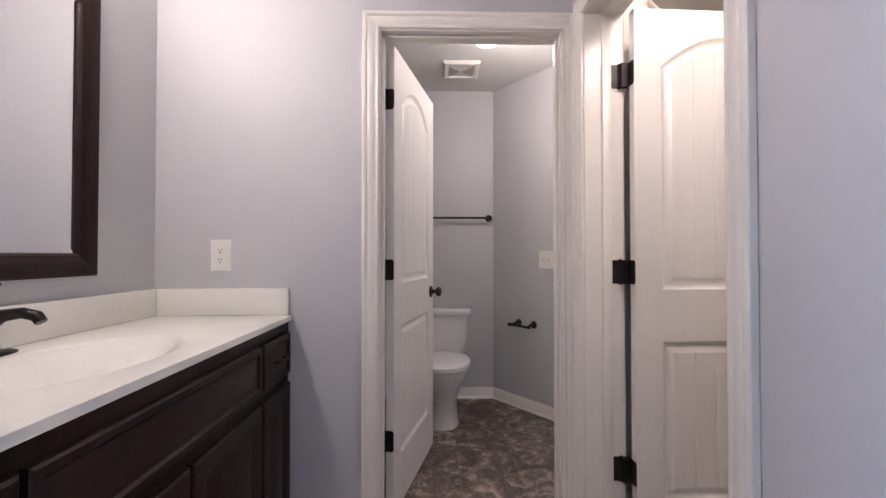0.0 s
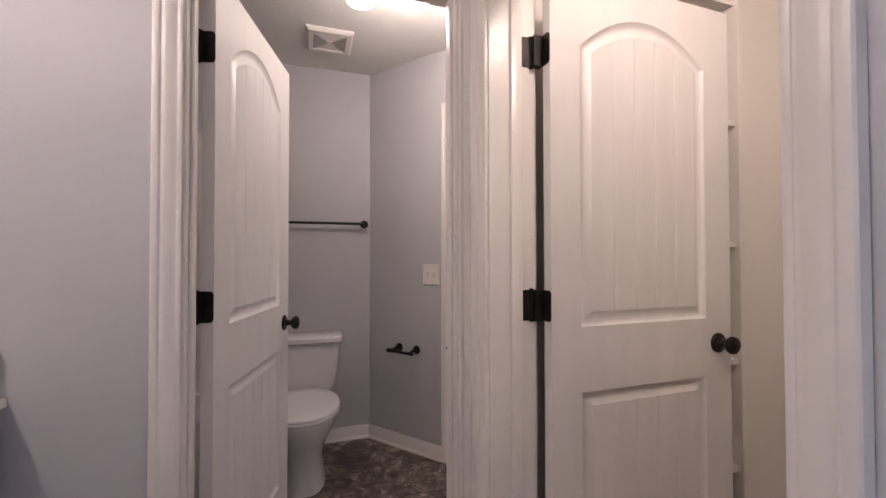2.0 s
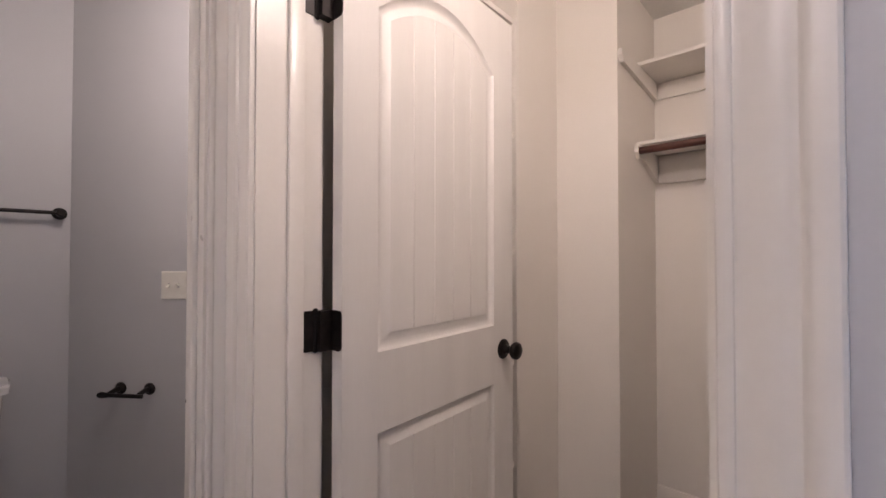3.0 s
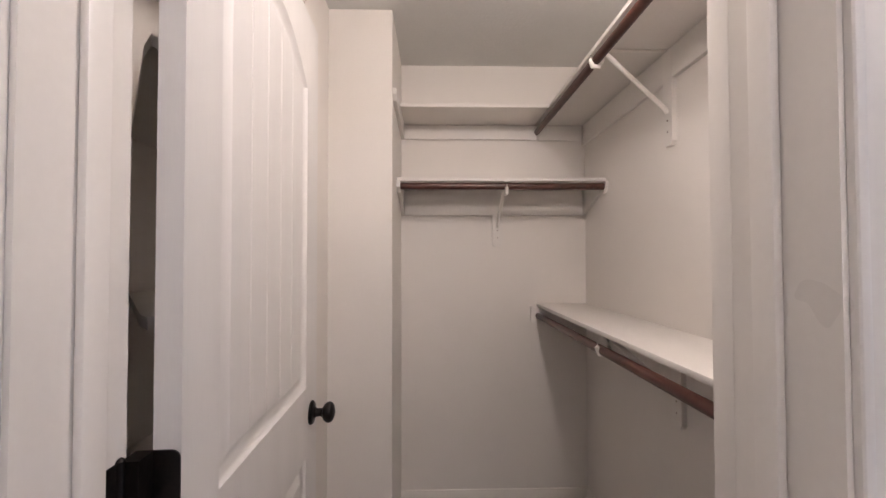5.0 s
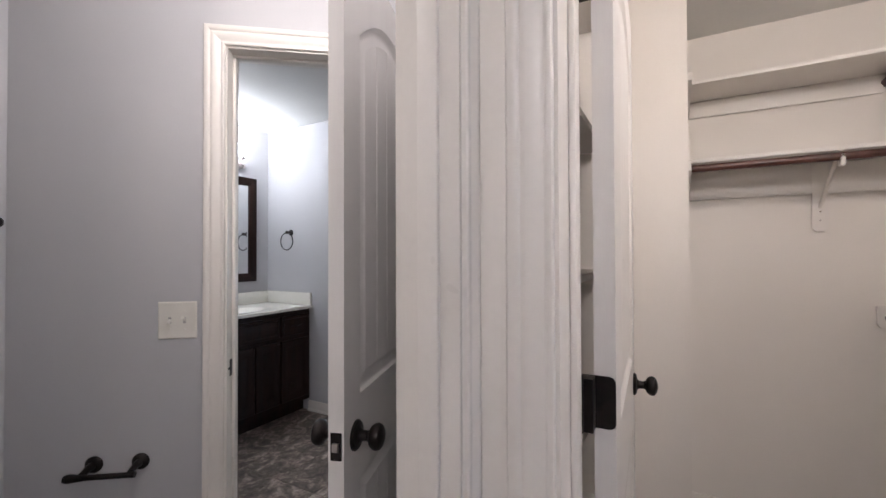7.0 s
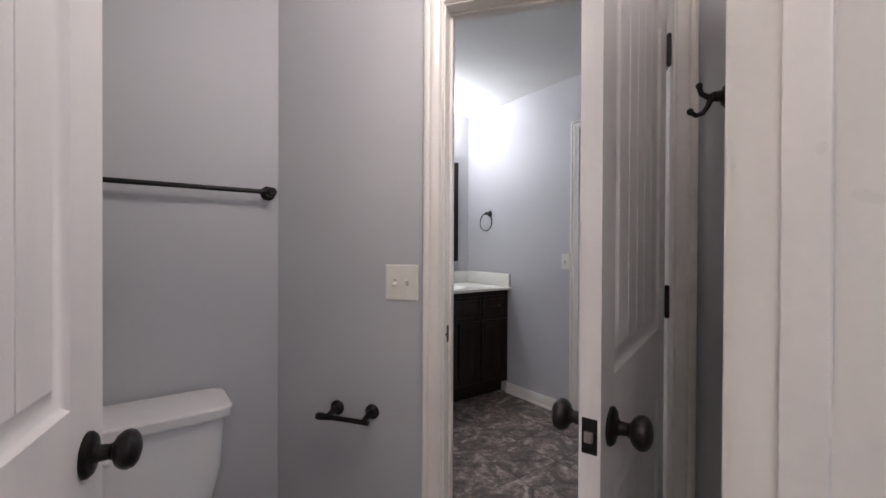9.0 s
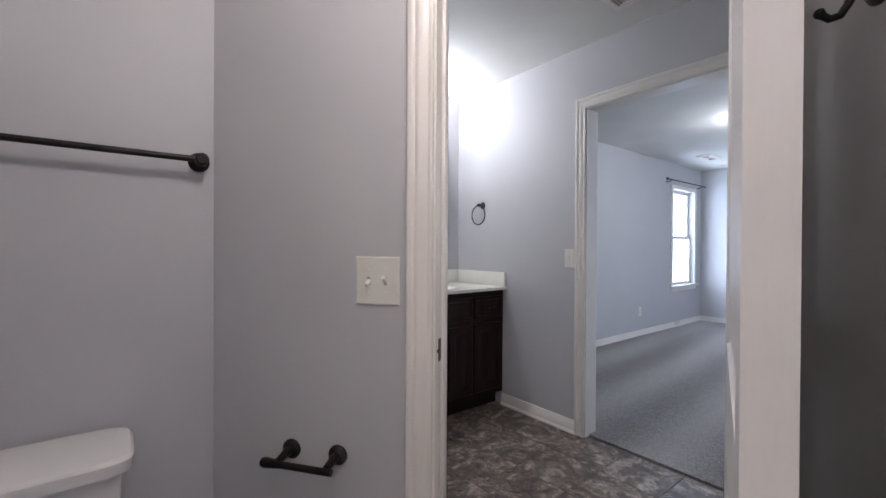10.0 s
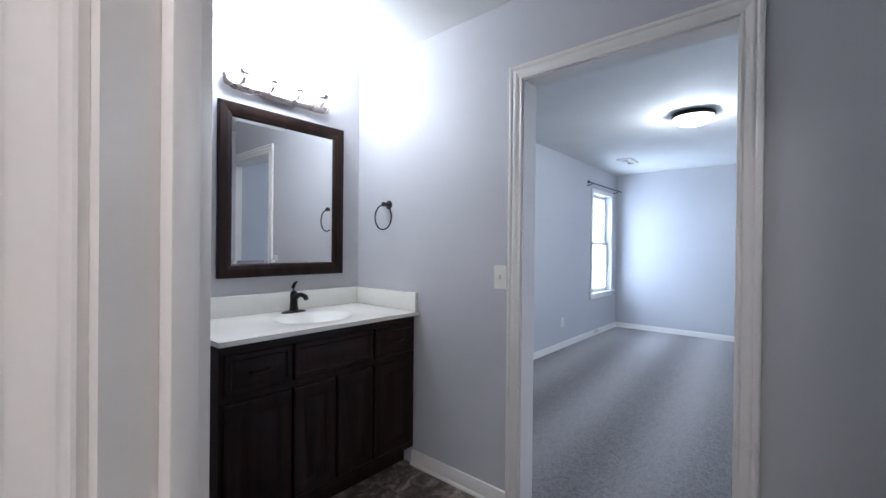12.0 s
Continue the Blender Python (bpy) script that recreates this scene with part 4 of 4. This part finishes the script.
def shelf(name, x0, x1, y0, y1, z, label):
    s = thing(name, pose(0, 0, 0), label, "shelf", "closet shelves")
    part("board", box(B(), x0, x1, y0, y1, z - 0.018, z, 0.003), SHELF, s)
    return s


XB, YS = 2.42, 0.33
s = shelf("closet_shelf", 2.13, XB - 0.0005, YS + 0.0005, 1.3645, 1.752, "white painted closet shelf on wooden cleats with hanging rod below")
part("back_cleat", box(B(), XB - 0.018, XB - 0.0005, YS + 0.02, 1.345, 1.592, 1.7335, 0.003), SHELF, s)
for y0, y1 in ((YS + 0.0005, YS + 0.018), (1.347, 1.3645)):
    bm = prism(B(), [(2.10, 1.70), (2.13, 1.675), (2.20, 1.675), (XB - 0.001, 1.594), (XB - 0.001, 1.733), (2.10, 1.733)], y0, y1, "y")
    part("end_cleat", bm, SHELF, s)
s2 = shelf("closet_shelf", 2.13, XB - 0.0005, 0.612, 1.3645, 2.118, "white painted upper closet shelf on wooden cleats")
part("back_cleat", box(B(), XB - 0.018, XB - 0.0005, 0.613, 1.345, 2.018, 2.0995, 0.003), SHELF, s2)
bm = prism(B(), [(1.905, 2.075), (1.925, 2.05), (XB - 0.02, 2.015), (XB - 0.02, 2.0995), (1.905, 2.0995)], 1.347, 1.3645, "y")
part("end_cleat", bm, SHELF, s2)
s3 = shelf("closet_shelf", 0.65, XB - 0.0005, YS + 0.0005, 0.61, 2.118, "white painted upper closet shelf along the wall over a hanging rod")
part("back_cleat", box(B(), 0.65, XB - 0.002, YS + 0.0005, YS + 0.018, 1.990, 2.0995, 0.003), SHELF, s3)
part("end_cleat", box(B(), XB - 0.018, XB - 0.0005, YS + 0.019, 0.60, 2.015, 2.0995, 0.003), SHELF, s3)
s4 = shelf("closet_shelf", 0.65, XB - 0.0005, YS + 0.0005, 0.61, 1.102, "white painted lower closet shelf along the wall over a hanging rod")
part("back_cleat", box(B(), 0.65, XB - 0.002, YS + 0.0005, YS + 0.018, 0.995, 1.0835, 0.003), SHELF, s4)


def rod(a, b, label, holders=()):
    r = thing("closet_rod", pose(0, 0, 0), label, "closet rod", "closet rods")
    part("pole", tube(B(), [a, b], 0.0165, 20), RODW, r)
    return r


def bracket(m, drop, reach, label):
    """Shelf and rod bracket. Local: wall plane y = 0, -y out, z = 0 the shelf's underside."""
    b = thing("shelf_bracket", m, label, "bracket", "shelf brackets")
    pts = [(-0.028, -drop + 0.014), (-0.016, -drop), (0.016, -drop), (0.028, -drop + 0.014), (0.028, -0.0005), (-0.028, -0.0005)]
    part("back_block", prism(B(), pts, -0.019, -0.0005, "y"), SHELF, b)
    part("strut", tube(B(), [(0, -0.018, -drop * 0.66), (0, -0.026, -drop * 0.62), (0, -reach + 0.045, -0.022), (0, -reach + 0.030, -0.010)], 0.0085, 8), TRIM, b)
    part("top_arm", box(B(), -0.007, 0.007, -reach, -0.02, -0.006, -0.0005, 0.001), TRIM, b)
    part("rod_hook", tube(B(), [(0, -reach + 0.02, -0.006), (0, -reach + 0.022, -0.040), (0, -reach + 0.010, -0.062), (0, -reach - 0.012, -0.060), (0, -reach - 0.020, -0.036), (0, -reach - 0.016, -0.022)], [0.008, 0.009, 0.0095, 0.0095, 0.0085, 0.006], 10), TRIM, b)
    for z in (-drop + 0.05, -drop + 0.09):
        part("screw", lathe(B(), [(0.004, 0), (0.003, 0.002)], pose(0, -0.019, z, 90), 10), NICKEL, b)
    return b


RT = "dark stained wooden closet rod below a white shelf"
rod((2.118, YS + 0.02, 1.706), (2.118, 1.346, 1.706), RT)
rod((0.65, 0.605, 2.062), (XB - 0.004, 0.605, 2.062), RT)
rod((0.65, 0.605, 1.035), (XB - 0.004, 0.605, 1.035), RT)
BL = "white wooden block and metal bracket holding shelf and rod"
bracket(pose(XB, 0.83, 1.7335, 0, 0, -90), 0.315, 0.300, BL)
bracket(pose(1.56, YS, 2.0995, 0, 0, 180), 0.345, 0.275, BL)
bracket(pose(1.53, YS, 1.0835, 0, 0, 180), 0.315, 0.275, BL)
eh = thing("rod_end_block", pose(XB, 0.605, 1.035, 0, 0, -90), "white block holding the rod's end on the wall", "bracket")
part("block", prism(B(), [(-0.04, -0.030), (-0.028, -0.042), (0.028, -0.042), (0.04, -0.030), (0.04, 0.048), (-0.04, 0.048)], -0.018, -0.0005, "y"), SHELF, eh)

li = thing("linen_shelf_unit", pose(0, 0, 0), "white painted linen shelves in a closet recess behind the door", "shelf unit")
part("side_panel", box(B(), 1.538, 1.5595, 1.632, 2.05, 0.0065, 2.18, 0.002), SHELF, li)
for z in (0.40, 0.80, 1.24, 1.70, 2.16):
    part("shelf_board", prism(B(), [(0.78, 1.645), (1.5375, 1.645), (1.5375, 2.05), (1.30, 2.05), (0.82, 1.685)], z, z + 0.02), SHELF, li)

# ---- bedroom window ----
wn = thing("window_1", pose(6.63, 4.72, 0.62), "white double-hung bedroom window with bright daylight outside", "window", kind="structure")
WW, WH = 0.76, 1.44
for x0, x1 in ((-0.06, 0.0), (WW, WW + 0.06)):
    part("casing", box(B(), x0, x1, -0.016, -0.0005, -0.02, WH + 0.06, 0.004), TRIM, wn)
part("casing", box(B(), 0.0005, WW - 0.0005, -0.016, -0.0005, WH, WH + 0.06, 0.004), TRIM, wn)
part("window_sill", box(B(), -0.08, WW + 0.08, -0.05, 0.06, -0.022, -0.0005, 0.004), TRIM, wn)
part("apron", box(B(), -0.06, WW + 0.06, -0.014, -0.0005, -0.085, -0.024, 0.003), TRIM, wn)
for z0, z1, y in ((0.0005, WH / 2 + 0.02, 0.05), (WH / 2 - 0.02, WH - 0.0005, 0.085)):
    sash = part("sash", box(box(box(box(B(), 0.001, 0.045, y, y + 0.03, z0, z1), WW - 0.045, WW - 0.001, y, y + 0.03, z0, z1), 0.045, WW - 0.045, y, y + 0.03, z0, z0 + 0.045), 0.045, WW - 0.045, y, y + 0.03, z1 - 0.045, z1), TRIM, wn)
    pn = part("pane", box(B(), 0.045, WW - 0.045, y + 0.012, y + 0.016, z0 + 0.045, z1 - 0.045), GLASS, sash)
    pn.visible_shadow = False
bd = structure("backdrop", box(B(), 5.4, 8.6, 5.6, 5.62, 0.0, 3.2), DAYLIGHT, "bright overcast daylight outside the window", "backdrop")
cr = thing("curtain_rod", pose(0, 0, 0), "thin dark curtain rod above the window without curtains", "curtain rod")
part("pole", tube(B(), [(6.30, 4.64, 2.165), (7.62, 4.64, 2.165)], 0.009, 12), BRONZE, cr)
part("finial", lathe(B(), [(0.006, -0.02), (0.018, -0.005), (0.018, 0.008), (0.006, 0.02)], pose(6.28, 4.64, 2.165, 0, 90), 16), BRONZE, cr)
for x in (6.42, 7.50):
    part("holder", tube(B(), [(x, 4.7195, 2.14), (x, 4.68, 2.14), (x, 4.64, 2.156)], 0.006, 8), BRONZE, cr)

# ---- floor tiles ----
P = 0.3048
tile_bm = B()
g = 0.0016
rings = [[tile_bm.verts.new(v) for v in ((g + d, g + d, z), (P - g - d, g + d, z), (P - g - d, P - g - d, z), (g + d, P - g - d, z))] for d, z in ((0, -0.002), (0, -0.0006), (0.0012, 0.0))]
for a, b in zip(rings, rings[1:]):
    for i in range(4):
        tile_bm.faces.new((a[i], a[(i + 1) % 4], b[(i + 1) % 4], b[i]))
tile_bm.faces.new(rings[-1])
tile_mesh = bpy.data.meshes.new("tile")
tile_bm.to_mesh(tile_mesh)
tile_bm.free()
tile_mesh.materials.append(TILE)
for ix in range(-5, 9):
    for iy in range(-2, 17):
        x, y = 0.05 + ix * P, -0.18 + iy * P
        if x + P > 2.502 or y + P > 4.75 or x < -1.31:
            continue
        if x > 0.45 and y + P < 1.75:
            continue
        t = new("tile", tile_mesh)
        t.location = (x, y, 0)
        t.parent = FLOOR
